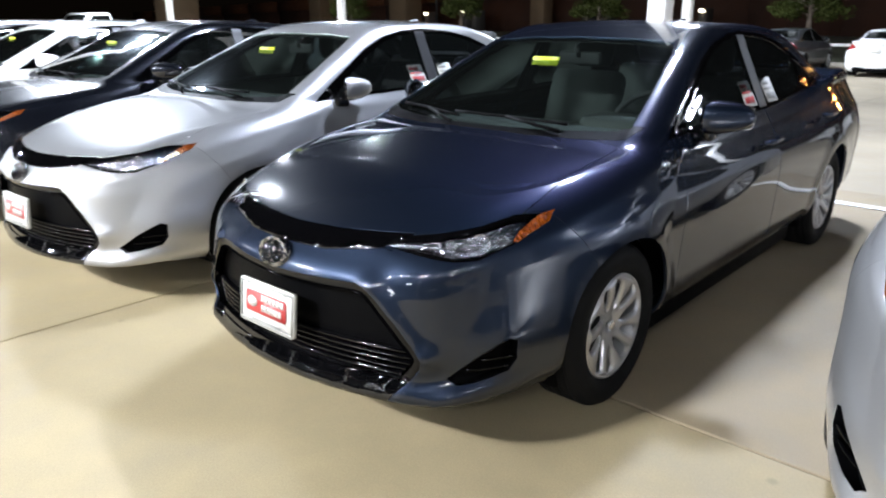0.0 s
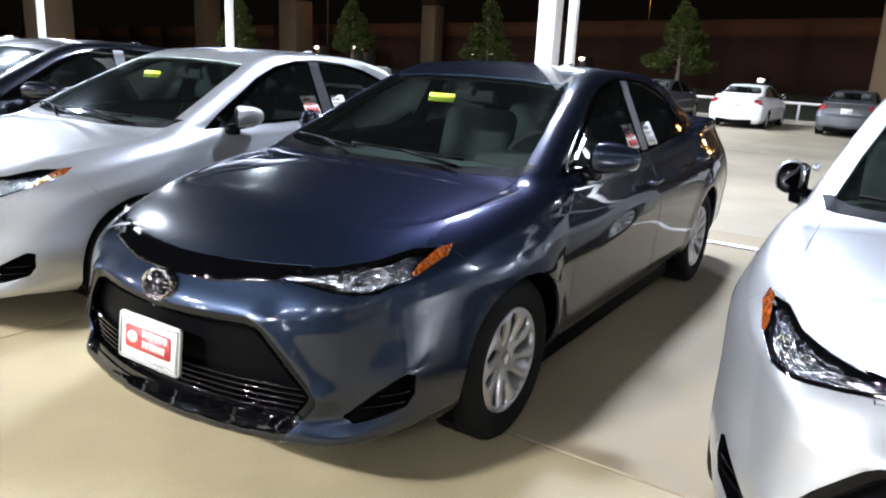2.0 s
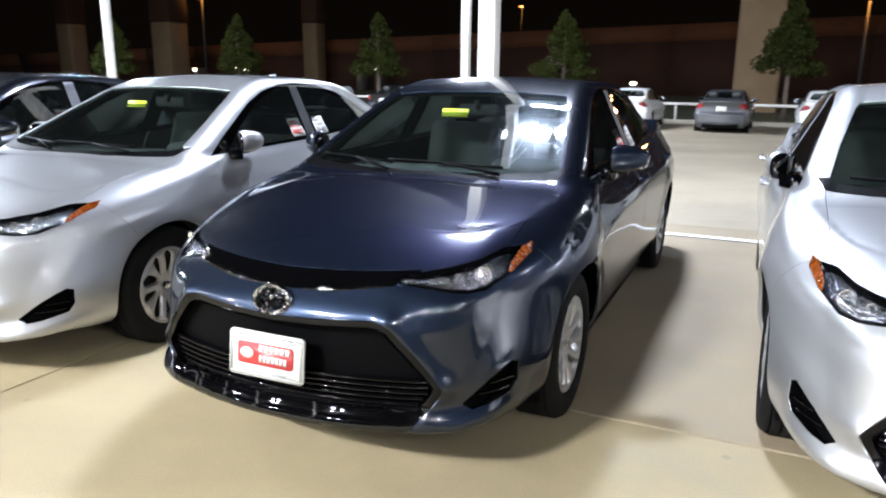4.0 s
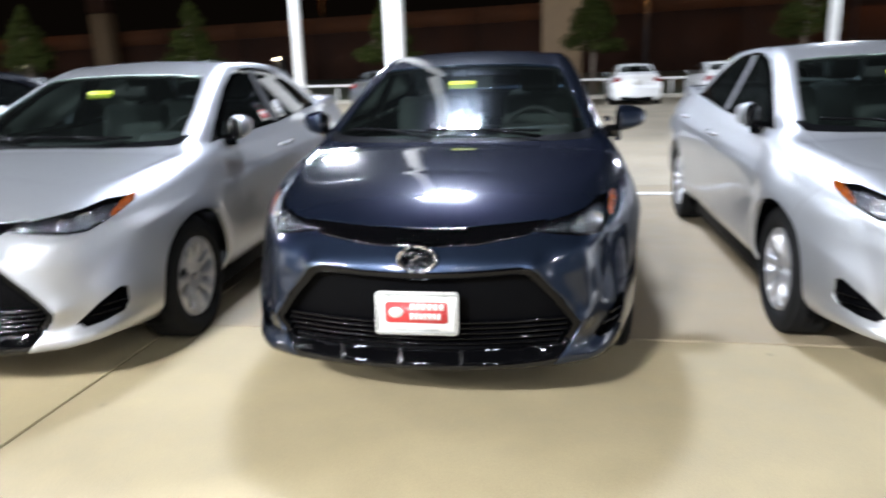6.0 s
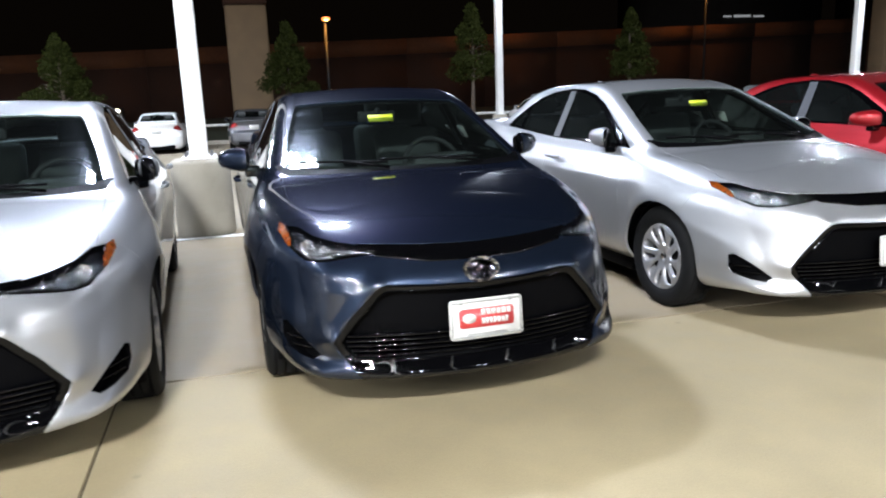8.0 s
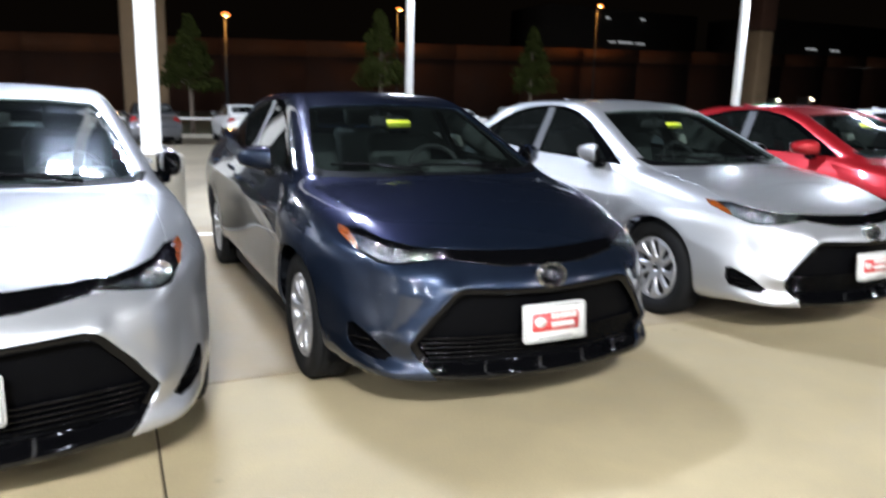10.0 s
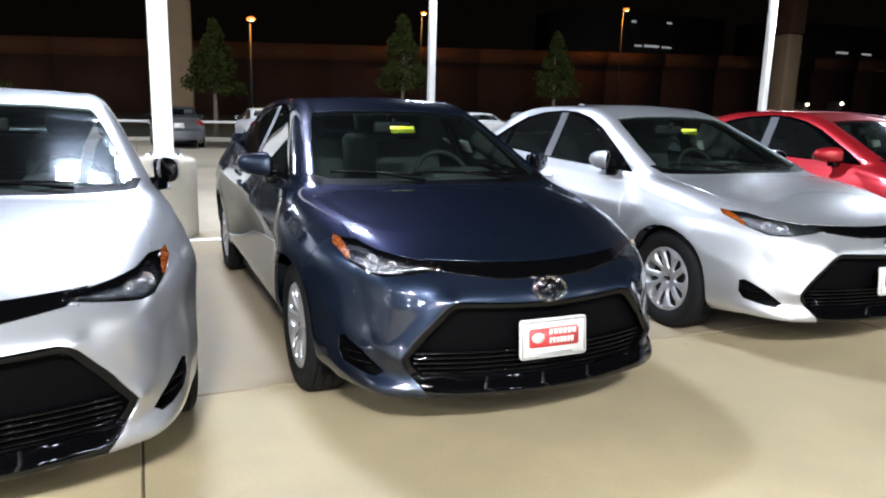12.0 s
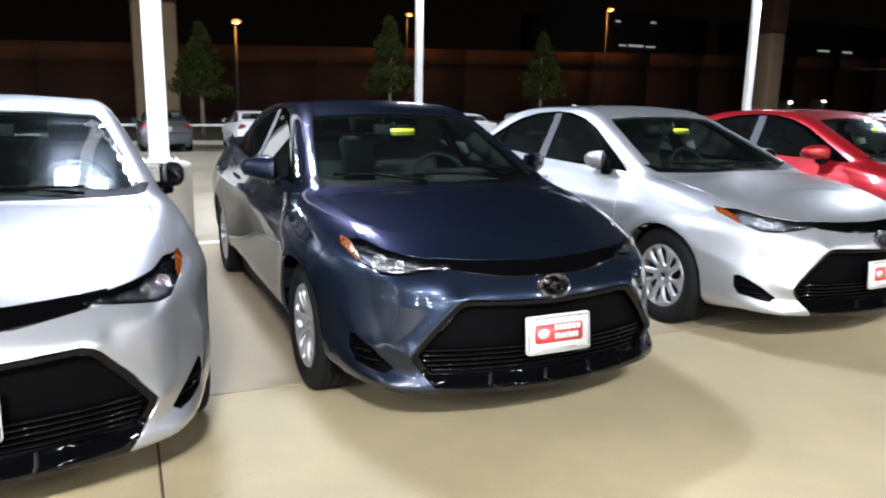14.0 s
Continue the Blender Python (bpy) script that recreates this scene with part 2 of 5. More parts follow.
def facets(name, colour, metal, rough, scale, low=0.35, stretch=(1.0, 1.0, 1.0), strength=0.9):
    """Moulded lamp plastic: bumped cells, with glints and dark cells put into the colour."""
    m = material(name, colour, rough, metal)
    t = m.node_tree
    p = t.nodes["Principled BSDF"]
    co, cell = t.nodes.new("ShaderNodeTexCoord"), t.nodes.new("ShaderNodeTexVoronoi")
    cell.inputs["Scale"].default_value = scale
    long = t.nodes.new("ShaderNodeVectorMath")
    long.operation = "MULTIPLY"
    long.inputs[1].default_value = stretch
    t.links.new(co.outputs["Object"], long.inputs[0])
    t.links.new(long.outputs[0], cell.inputs["Vector"])
    cell.distance = "CHEBYCHEV"
    b = t.nodes.new("ShaderNodeBump")
    b.inputs["Strength"].default_value, b.inputs["Distance"].default_value = strength, 0.02
    t.links.new(cell.outputs["Distance"], b.inputs["Height"])
    t.links.new(b.outputs[0], p.inputs["Normal"])
    r = t.nodes.new("ShaderNodeMapRange")
    r.inputs["To Min"].default_value, r.inputs["To Max"].default_value = low, 1.15
    t.links.new(cell.outputs["Color"], r.inputs["Value"])
    s = t.nodes.new("ShaderNodeVectorMath")
    s.operation = "SCALE"
    s.inputs[0].default_value = colour
    t.links.new(r.outputs[0], s.inputs["Scale"])
    t.links.new(s.outputs[0], p.inputs["Base Color"])


def glass(name, tint, gloss=1.0, rough=0.015, film=0.0, haze=0.0):
    """A thin pane: tinted see-through, with reflections by Fresnel."""
    m = bpy.data.materials.new(name)
    m.use_nodes = True
    t = m.node_tree
    t.nodes.clear()
    out, mix = t.nodes.new("ShaderNodeOutputMaterial"), t.nodes.new("ShaderNodeMixShader")
    see, shine, fr = t.nodes.new("ShaderNodeBsdfTransparent"), t.nodes.new("ShaderNodeBsdfGlossy"), t.nodes.new("ShaderNodeFresnel")
    see.inputs[0].default_value = (*tint, 1)
    shine.inputs[0].default_value, shine.inputs["Roughness"].default_value = (gloss, gloss, gloss, 1), rough
    fr.inputs[0].default_value = 1.52
    t.links.new(fr.outputs[0], mix.inputs[0])
    body, gleam = see, shine
    if haze:
        # a bluish soft gloss imitates the bloom round mirrored lamps
        soft, gleam = t.nodes.new("ShaderNodeBsdfGlossy"), t.nodes.new("ShaderNodeMixShader")
        soft.inputs[0].default_value, soft.inputs["Roughness"].default_value = (0.80, 0.92, 1.0, 1), 0.17
        gleam.inputs[0].default_value = haze
        t.links.new(shine.outputs[0], gleam.inputs[1])
        t.links.new(soft.outputs[0], gleam.inputs[2])
    if film:
        # a faint grey-green diffuse layer on the pane
        veil, body = t.nodes.new("ShaderNodeBsdfDiffuse"), t.nodes.new("ShaderNodeMixShader")
        veil.inputs[0].default_value = (0.46, 0.54, 0.50, 1)
        body.inputs[0].default_value = film
        t.links.new(see.outputs[0], body.inputs[1])
        t.links.new(veil.outputs[0], body.inputs[2])
    t.links.new(body.outputs[0], mix.inputs[1])
    t.links.new(gleam.outputs[0], mix.inputs[2])
    t.links.new(mix.outputs[0], out.inputs[0])
    M[name] = m


def paint(name, colour, metal=0.6, rough=0.38):
    """Car paint: flaked base under clear lacquer."""
    m = material(name, colour, rough, metal, 1.0, 0.0)
    t = m.node_tree
    p = t.nodes["Principled BSDF"]
    co, flake = t.nodes.new("ShaderNodeTexCoord"), t.nodes.new("ShaderNodeTexVoronoi")
    flake.inputs["Scale"].default_value = 900
    t.links.new(co.outputs["Object"], flake.inputs["Vector"])
    b = t.nodes.new("ShaderNodeMapRange")
    b.inputs["To Min"].default_value, b.inputs["To Max"].default_value = 0.8, 1.25
    t.links.new(flake.outputs["Distance"], b.inputs["Value"])
    s = t.nodes.new("ShaderNodeVectorMath")
    s.operation = "SCALE"
    s.inputs[0].default_value = colour
    t.links.new(b.outputs[0], s.inputs["Scale"])
    t.links.new(s.outputs[0], p.inputs["Base Color"])
    p.inputs["Coat IOR"].default_value = 1.5
    p.inputs["Coat Roughness"].default_value = 0.025
    p.inputs["Specular Tint"].default_value = (*(min(1.0, 0.14 + 2.0 * v) for v in colour), 1)
    # a rougher second lacquer layer imitates the bloom round lamp highlights
    hazy, mix = t.nodes.new("ShaderNodeBsdfPrincipled"), t.nodes.new("ShaderNodeMixShader")
    for slot in ("Roughness", "Metallic", "IOR", "Specular Tint", "Coat Weight", "Coat IOR"):
        hazy.inputs[slot].default_value = p.inputs[slot].default_value
    hazy.inputs["Coat Roughness"].default_value = 0.17
    t.links.new(s.outputs[0], hazy.inputs["Base Color"])
    mix.inputs[0].default_value = 0.18
    t.links.new(p.outputs[0], mix.inputs[1])
    t.links.new(hazy.outputs[0], mix.inputs[2])
    t.links.new(mix.outputs[0], t.nodes["Material Output"].inputs[0])


paint("paint_blue", (0.0108, 0.0164, 0.0295), 0.85, 0.40)
paint("paint_silver", (0.37, 0.373, 0.375), 0.80, 0.39)
paint("paint_white", (0.60, 0.60, 0.59), 0.0, 0.4)
paint("paint_black", (0.005, 0.006, 0.009), 0.5, 0.33)
paint("paint_red", (0.20, 0.007, 0.010), 0.4, 0.38)
paint("paint_grey", (0.075, 0.078, 0.084), 0.7, 0.40)
glass("glass_clear", (0.20, 0.265, 0.238), 1.0, 0.030, 0.003, 0.026)
glass("glass_rear", (0.42, 0.46, 0.45), 1.0, 0.02, 0.005)
glass("glass_tint", (0.07, 0.08, 0.08), 1.0, 0.015, 0.006)
glass("lens", (0.92, 0.93, 0.95))
material("rubber", (0.0035, 0.0035, 0.0035), 0.8, bump=0.15, vary=0.25, scale=9, spec=0.15)
material("wheel_silver", (0.44, 0.44, 0.445), 0.36, 0.8, vary=0.06, scale=12)
material("wheel_dark", (0.008, 0.008, 0.008), 0.6, 0.3, vary=0.2)
material("chrome", (0.86, 0.87, 0.88), 0.11, 1.0)
material("gloss_black", (0.0010, 0.0010, 0.0012), 0.045, spec=0.42)
material("slat_black", (0.0010, 0.0010, 0.0012), 0.03, spec=0.22)
# the badge's sparkle is put into its colour, cell by cell
facets("badge_dark", (0.12, 0.12, 0.125), 1.0, 0.12, 70)
facets("badge_ring", (0.55, 0.56, 0.58), 1.0, 0.12, 75, 0.03)
material("plastic_black", (0.0012, 0.0012, 0.0014), 0.45, spec=0.03, bump=0.1, vary=0.15, fine=300)
material("pillar_satin", (0.030, 0.031, 0.033), 0.42, vary=0.08, scale=6, spec=0.4)
facets("lamp_facets", (0.45, 0.46, 0.49), 1.0, 0.24, 85, 0.03, (0.4, 0.5, 1.2), 0.7)
facets("amber", (0.15, 0.032, 0.003), 0.0, 0.12, 70, 0.45, (1.0, 1.0, 0.5), 0.6)
material("tail_red", (0.20, 0.008, 0.010), 0.15, coat=1.0)
material("mirror", (0.85, 0.86, 0.87), 0.02, 1.0)
material("trim_dark", (0.020, 0.020, 0.021), 0.8, vary=0.2, bump=0.1)
material("trim_dash", (0.030, 0.031, 0.030), 0.65, vary=0.1, bump=0.2, fine=260)
material("cloth", (0.035, 0.038, 0.037), 0.9, vary=0.2, bump=0.2, fine=300)
material("plate_white", (0.46, 0.45, 0.415), 0.4, vary=0.04)
material("plate_red", (0.33, 0.028, 0.026), 0.4, vary=0.06)
material("plate_grey", (0.24, 0.24, 0.22), 0.5, 0.2)
material("tag_yellow", (0.44, 0.49, 0.02), 0.5)
material("pole_white", (0.80, 0.80, 0.78), 0.4, vary=0.05, scale=3)
material("lamp_metal", (0.07, 0.07, 0.07), 0.5, 0.3)
material("street_metal", (0.03, 0.03, 0.03), 0.6)
material("sealant", (0.060, 0.048, 0.032), 0.95, spec=0.0, vary=0.3, scale=4)
material("kerb", (0.28, 0.255, 0.205), 0.85, bump=0.4, vary=0.2, scale=3)
material("line_paint", (0.70, 0.69, 0.64), 0.7, bump=0.2, vary=0.15, scale=30)
material("column", (0.17, 0.112, 0.060), 0.85, bump=0.4, vary=0.15, scale=1.2, fine=40)
# orange lamplight is put into the wall's colours, brighter along the top
material("wall_top_lit", (0.088, 0.029, 0.008), 0.9, bump=0.4, vary=0.2, scale=0.5, fine=8)
material("dim_brown", (0.037, 0.0120, 0.004), 0.9, bump=0.4, vary=0.25, scale=0.5, fine=8)
material("soil", (0.035, 0.032, 0.022), 0.95, bump=0.5, vary=0.4, scale=0.6, fine=20)
material("grass", (0.034, 0.038, 0.013), 0.9, vary=0.4, scale=6, fine=60)
material("leaf", (0.018, 0.022, 0.0038), 0.75, vary=0.35, scale=2, fine=30, spec=0.08)
material("bark", (0.10, 0.075, 0.055), 0.9, bump=0.6, vary=0.3, scale=8)
material("rail_white", (0.55, 0.54, 0.50), 0.5, vary=0.1)
material("lamp_glow", (0.9, 0.9, 0.9), 0.4, emit=((1.0, 0.24, 0.022), 2.3))
material("window_glow", (0.6, 0.6, 0.6), 0.4, emit=((0.9, 0.95, 1.0), 0.28))
material("head_glow", (0.9, 0.9, 0.9), 0.4, emit=((1.0, 0.86, 0.62), 9.0))
material("facade_dark", (0.05, 0.045, 0.04), 0.9, vary=0.2, scale=0.4)
material("showroom", (0.075, 0.072, 0.07), 0.8, vary=0.1, scale=0.6)


def concrete(name, colour):
    """Broom-finished slab: warm grey, wide stains, fine grit and a few dark drips, set apart slab by slab."""
    m = material(name, colour, 0.72)
    t = m.node_tree
    p = t.nodes["Principled BSDF"]
    co, geo = t.nodes.new("ShaderNodeTexCoord"), t.nodes.new("ShaderNodeNewGeometry")
    info = t.nodes.new("ShaderNodeObjectInfo")

    def noise_at(scale, detail):
        n = t.nodes.new("ShaderNodeTexNoise")
        n.inputs["Scale"].default_value, n.inputs["Detail"].default_value = scale, detail
        t.links.new(geo.outputs["Position"], n.inputs["Vector"])
        return n

    def ranged(src, a, b, c, d):
        r = t.nodes.new("ShaderNodeMapRange")
        for k, v in zip(("From Min", "From Max", "To Min", "To Max"), (a, b, c, d)):
            r.inputs[k].default_value = v
        t.links.new(src, r.inputs["Value"])
        return r.outputs[0]

    def times(a, b):
        n = t.nodes.new("ShaderNodeMath")
        n.operation = "MULTIPLY"
        t.links.new(a, n.inputs[0])
        t.links.new(b, n.inputs[1])
        return n.outputs[0]

    wide, mid, grit = noise_at(0.55, 5), noise_at(5.0, 6), noise_at(160, 2)
    v = times(ranged(wide.outputs["Fac"], 0.3, 0.7, 0.78, 1.16), ranged(mid.outputs["Fac"], 0.3, 0.7, 0.90, 1.08))
    v = times(v, ranged(grit.outputs["Fac"], 0.25, 0.75, 0.90, 1.08))
    v = times(v, ranged(info.outputs["Random"], 0, 1, 0.95, 1.04))
    spots = t.nodes.new("ShaderNodeTexVoronoi")
    spots.inputs["Scale"].default_value = 1.3
    t.links.new(geo.outputs["Position"], spots.inputs["Vector"])
    v = times(v, ranged(spots.outputs["Distance"], 0.0, 0.035, 0.55, 1.0))
    s = t.nodes.new("ShaderNodeVectorMath")
    s.operation = "SCALE"
    s.inputs[0].default_value = colour
    t.links.new(v, s.inputs["Scale"])
    t.links.new(s.outputs[0], p.inputs["Base Color"])
    t.links.new(ranged(mid.outputs["Fac"], 0.3, 0.7, 0.62, 0.85), p.inputs["Roughness"])
    b = t.nodes.new("ShaderNodeBump")
    b.inputs["Strength"].default_value, b.inputs["Distance"].default_value = 0.25, 0.002
    t.links.new(grit.outputs["Fac"], b.inputs["Height"])
    t.links.new(b.outputs[0], p.inputs["Normal"])


concrete("concrete", (0.260, 0.208, 0.119))
concrete("concrete_old", (0.208, 0.163, 0.100))
concrete("concrete_pale", (0.235, 0.196, 0.135))

# ---------------------------------------------------------------- mesh helpers
def as_mesh(bm, name, mat, normals=None):
    """Turn a bmesh into mesh data with smooth faces; normals: function from place to outward direction."""
    me = bpy.data.meshes.new(name)
    flat = bm.faces.layers.int.get("flat")
    for f in bm.faces:
        f.smooth = True
    keep = [bool(flat and f[flat]) for f in bm.faces]
    bm.to_mesh(me)
    if mat:
        me.materials.append(mat)
    if normals is not None and len(me.vertices):
        co = np.zeros(len(me.vertices) * 3)
        me.vertices.foreach_get("co", co)
        n = normals(co.reshape(-1, 3))
        out = []
        for poly, f in zip(me.polygons, keep):
            for i in poly.vertices:
                out.append((0.0, 0.0, 0.0) if f else tuple(n[i]))
        me.normals_split_custom_set(out)
    return me


def part(name, bm, mat, parent, label="", normals=None):
    ob = new(name, as_mesh(bm, name, mat, normals))
    bm.free()
    ob.parent = parent
    if label:
        tagged(ob, label)
    return ob


def thing(name, label, category, m=None, group="", kind=""):
    ob = new(name)
    ob.empty_display_size = 0.2
    if m is not None:
        ob.matrix_basis = m
    return tagged(ob, label, category, group, kind)


def box(bm, lo, hi, bevel=0.0, seg=2, m=None):
    lo, hi = Vector(lo), Vector(hi)
    r = bmesh.ops.create_cube(bm, size=1.0)
    vs = r["verts"]
    size, mid = hi - lo, (hi + lo) / 2
    for v in vs:
        v.co = Vector((v.co.x * size.x, v.co.y * size.y, v.co.z * size.z)) + mid
    if bevel:
        es = list({e for v in vs for e in v.link_edges})
        r = bmesh.ops.bevel(bm, geom=es, offset=bevel, segments=seg, profile=0.5, affect="EDGES")
        vs = list({v for f in r["faces"] for v in f.verts} | {v for v in vs if v.is_valid})
    if m is not None:
        bmesh.ops.transform(bm, matrix=m, verts=vs)
    return vs


def lathe(bm, profile, axis="X", segs=48, m=None, start=0.0, sweep=2 * math.pi):
    """Turn a profile of (along, radius) about the axis."""
    closed = abs(sweep - 2 * math.pi) < 1e-6
    n = segs if closed else segs + 1
    rings = []
    for i in range(n):
        a = start + sweep * i / segs
        c, s = math.cos(a), math.sin(a)
        ring = []
        for u, r in profile:
            co = {"X": (u, r * c, r * s), "Y": (r * c, u, r * s), "Z": (r * c, r * s, u)}[axis]
            ring.append(bm.verts.new(m @ Vector(co) if m is not None else co))
        rings.append(ring)
    for i in range(segs):
        a, b = rings[i], rings[(i + 1) % n]
        for j in range(len(profile) - 1):
            bm.faces.new((a[j], a[j + 1], b[j + 1], b[j]))
    return rings


def tube(bm, points, radius, segs=8, caps=True):
    """A round bar along points; radius a number or one per point."""
    pts = [Vector(p) for p in points]
    rad = radius if isinstance(radius, (list, tuple)) else [radius] * len(pts)
    rings = []
    for i, p in enumerate(pts):
        d = (pts[min(i + 1, len(pts) - 1)] - pts[max(i - 1, 0)]).normalized()
        side = d.orthogonal().normalized() if i == 0 else (side - d * side.dot(d)).normalized()
        up = d.cross(side)
        rings.append([bm.verts.new(p + rad[i] * (math.cos(a) * side + math.sin(a) * up)) for a in (2 * math.pi * k / segs for k in range(segs))])
    for a, b in zip(rings, rings[1:]):
        for k in range(segs):
            bm.faces.new((a[k], a[(k + 1) % segs], b[(k + 1) % segs], b[k]))
    if caps:
        bm.faces.new(rings[0][::-1])
        bm.faces.new(rings[-1])


def slab(bm, outline, depth, m):
    """A flat plate: outline of (u, v), pushed back by depth along -w of the pose m."""
    front = [bm.verts.new(m @ Vector((u, v, 0))) for u, v in outline]
    back = [bm.verts.new(m @ Vector((u, v, -depth))) for u, v in outline]
    bm.faces.new(front)
    bm.faces.new(back[::-1])
    n = len(front)
    for i in range(n):
        bm.faces.new((front[i], back[i], back[(i + 1) % n], front[(i + 1) % n]))


def rounded(w, h, r, n=4):
    out = []
    for cx, cy, a0 in ((w / 2 - r, h / 2 - r, 0), (-w / 2 + r, h / 2 - r, 90), (-w / 2 + r, -h / 2 + r, 180), (w / 2 - r, -h / 2 + r, 270)):
        for i in range(n + 1):
            a = radians(a0 + 90 * i / n)
            out.append((cx + r * math.cos(a), cy + r * math.sin(a)))
    return out


# ---------------------------------------------------------------- the saloon's outer form
# x across (the car's left is +), y from the nose (0) to the tail (4.65), z up
def curve(xs, ys):
    """A smooth curve without overshoot through the knots."""
    xs, ys = np.array(xs, float), np.array(ys, float)
    d = np.diff(ys) / np.diff(xs)
    s = np.r_[d[0], np.where(d[1:] * d[:-1] > 0, 2 * d[1:] * d[:-1] / (d[1:] + d[:-1] + 1e-12), 0), d[-1]]

    def at(x):
        x = np.clip(x, xs[0], xs[-1])
        i = np.clip(np.searchsorted(xs, x) - 1, 0, len(xs) - 2)
        h = xs[i + 1] - xs[i]
        t = (x - xs[i]) / h
        return ys[i] * (1 + 2 * t) * (1 - t) ** 2 + s[i] * h * t * (1 - t) ** 2 + ys[i + 1] * t * t * (3 - 2 * t) + s[i + 1] * h * t * t * (t - 1)

    return at


def spline(xs, ys):
    """A curve of even bend through the knots."""
    xs, ys = np.array(xs, float), np.array(ys, float)
    n, h = len(xs), np.diff(xs)
    a = np.eye(n)
    b = np.zeros(n)
    for i in range(1, n - 1):
        a[i, i - 1:i + 2] = h[i - 1], 2 * (h[i - 1] + h[i]), h[i]
        b[i] = 6 * ((ys[i + 1] - ys[i]) / h[i] - (ys[i] - ys[i - 1]) / h[i - 1])
    m = np.linalg.solve(a, b)

    def at(x):
        x = np.clip(x, xs[0], xs[-1])
        i = np.clip(np.searchsorted(xs, x) - 1, 0, n - 2)
        l, r, d = xs[i + 1] - x, x - xs[i], xs[i + 1] - xs[i]
        return (m[i] * l ** 3 + m[i + 1] * r ** 3) / (6 * d) + (ys[i] / d - m[i] * d / 6) * l + (ys[i + 1] / d - m[i + 1] * d / 6) * r

    return at


def ease(x):
    x = np.clip(x, 0, 1)
    return x * x * (3 - 2 * x)


def smax(a, b, k):
    h = np.clip(0.5 + 0.5 * (a - b) / k, 0, 1)
    return b * (1 - h) + a * h + k * h * (1 - h) * 0.5


def smin(a, b, k):
    return -smax(-a, -b, k)


nose = curve([0.14, 0.2, 0.25, 0.29, 0.325, 0.46, 0.58, 0.66, 0.70, 0.735, 0.77, 0.81, 0.85, 0.92, 1.0], [0.06, 0.014, 0.010, 0.025, 0.036, 0.03, 0.035, 0.06, 0.085, 0.12, 0.175, 0.255, 0.36, 0.60, 1.0])
deck = spline([-0.1, 0.14, 0.35, 0.7, 1.05, 1.4, 2.2, 3.2, 3.75, 4.2, 4.5, 4.65], [0.615, 0.757, 0.840, 0.918, 0.962, 0.985, 0.985, 1.025, 1.070, 1.095, 1.082, 1.05])
tail = curve([0.15, 0.25, 0.4, 0.6, 0.72, 0.85, 1.0, 1.1], [0.16, 0.04, 0.0, 0.0, 0.05, 0.06, 0.03, 0.0])
flank = spline([0.15, 0.2, 0.26, 0.33, 0.42, 0.6, 0.72, 0.8, 0.9, 1.0], [0.66, 0.745, 0.815, 0.853, 0.866, 0.880, 0.876, 0.852, 0.80, 0.74])


def sweep(X):
    """How far the front falls back towards the corners."""
    d = 0.5 * (X - 0.625 + np.sqrt((X - 0.625) ** 2 + 0.004))
    return 0.33 * X * X + 0.8 * d + 2.4 * d * d - 0.0013


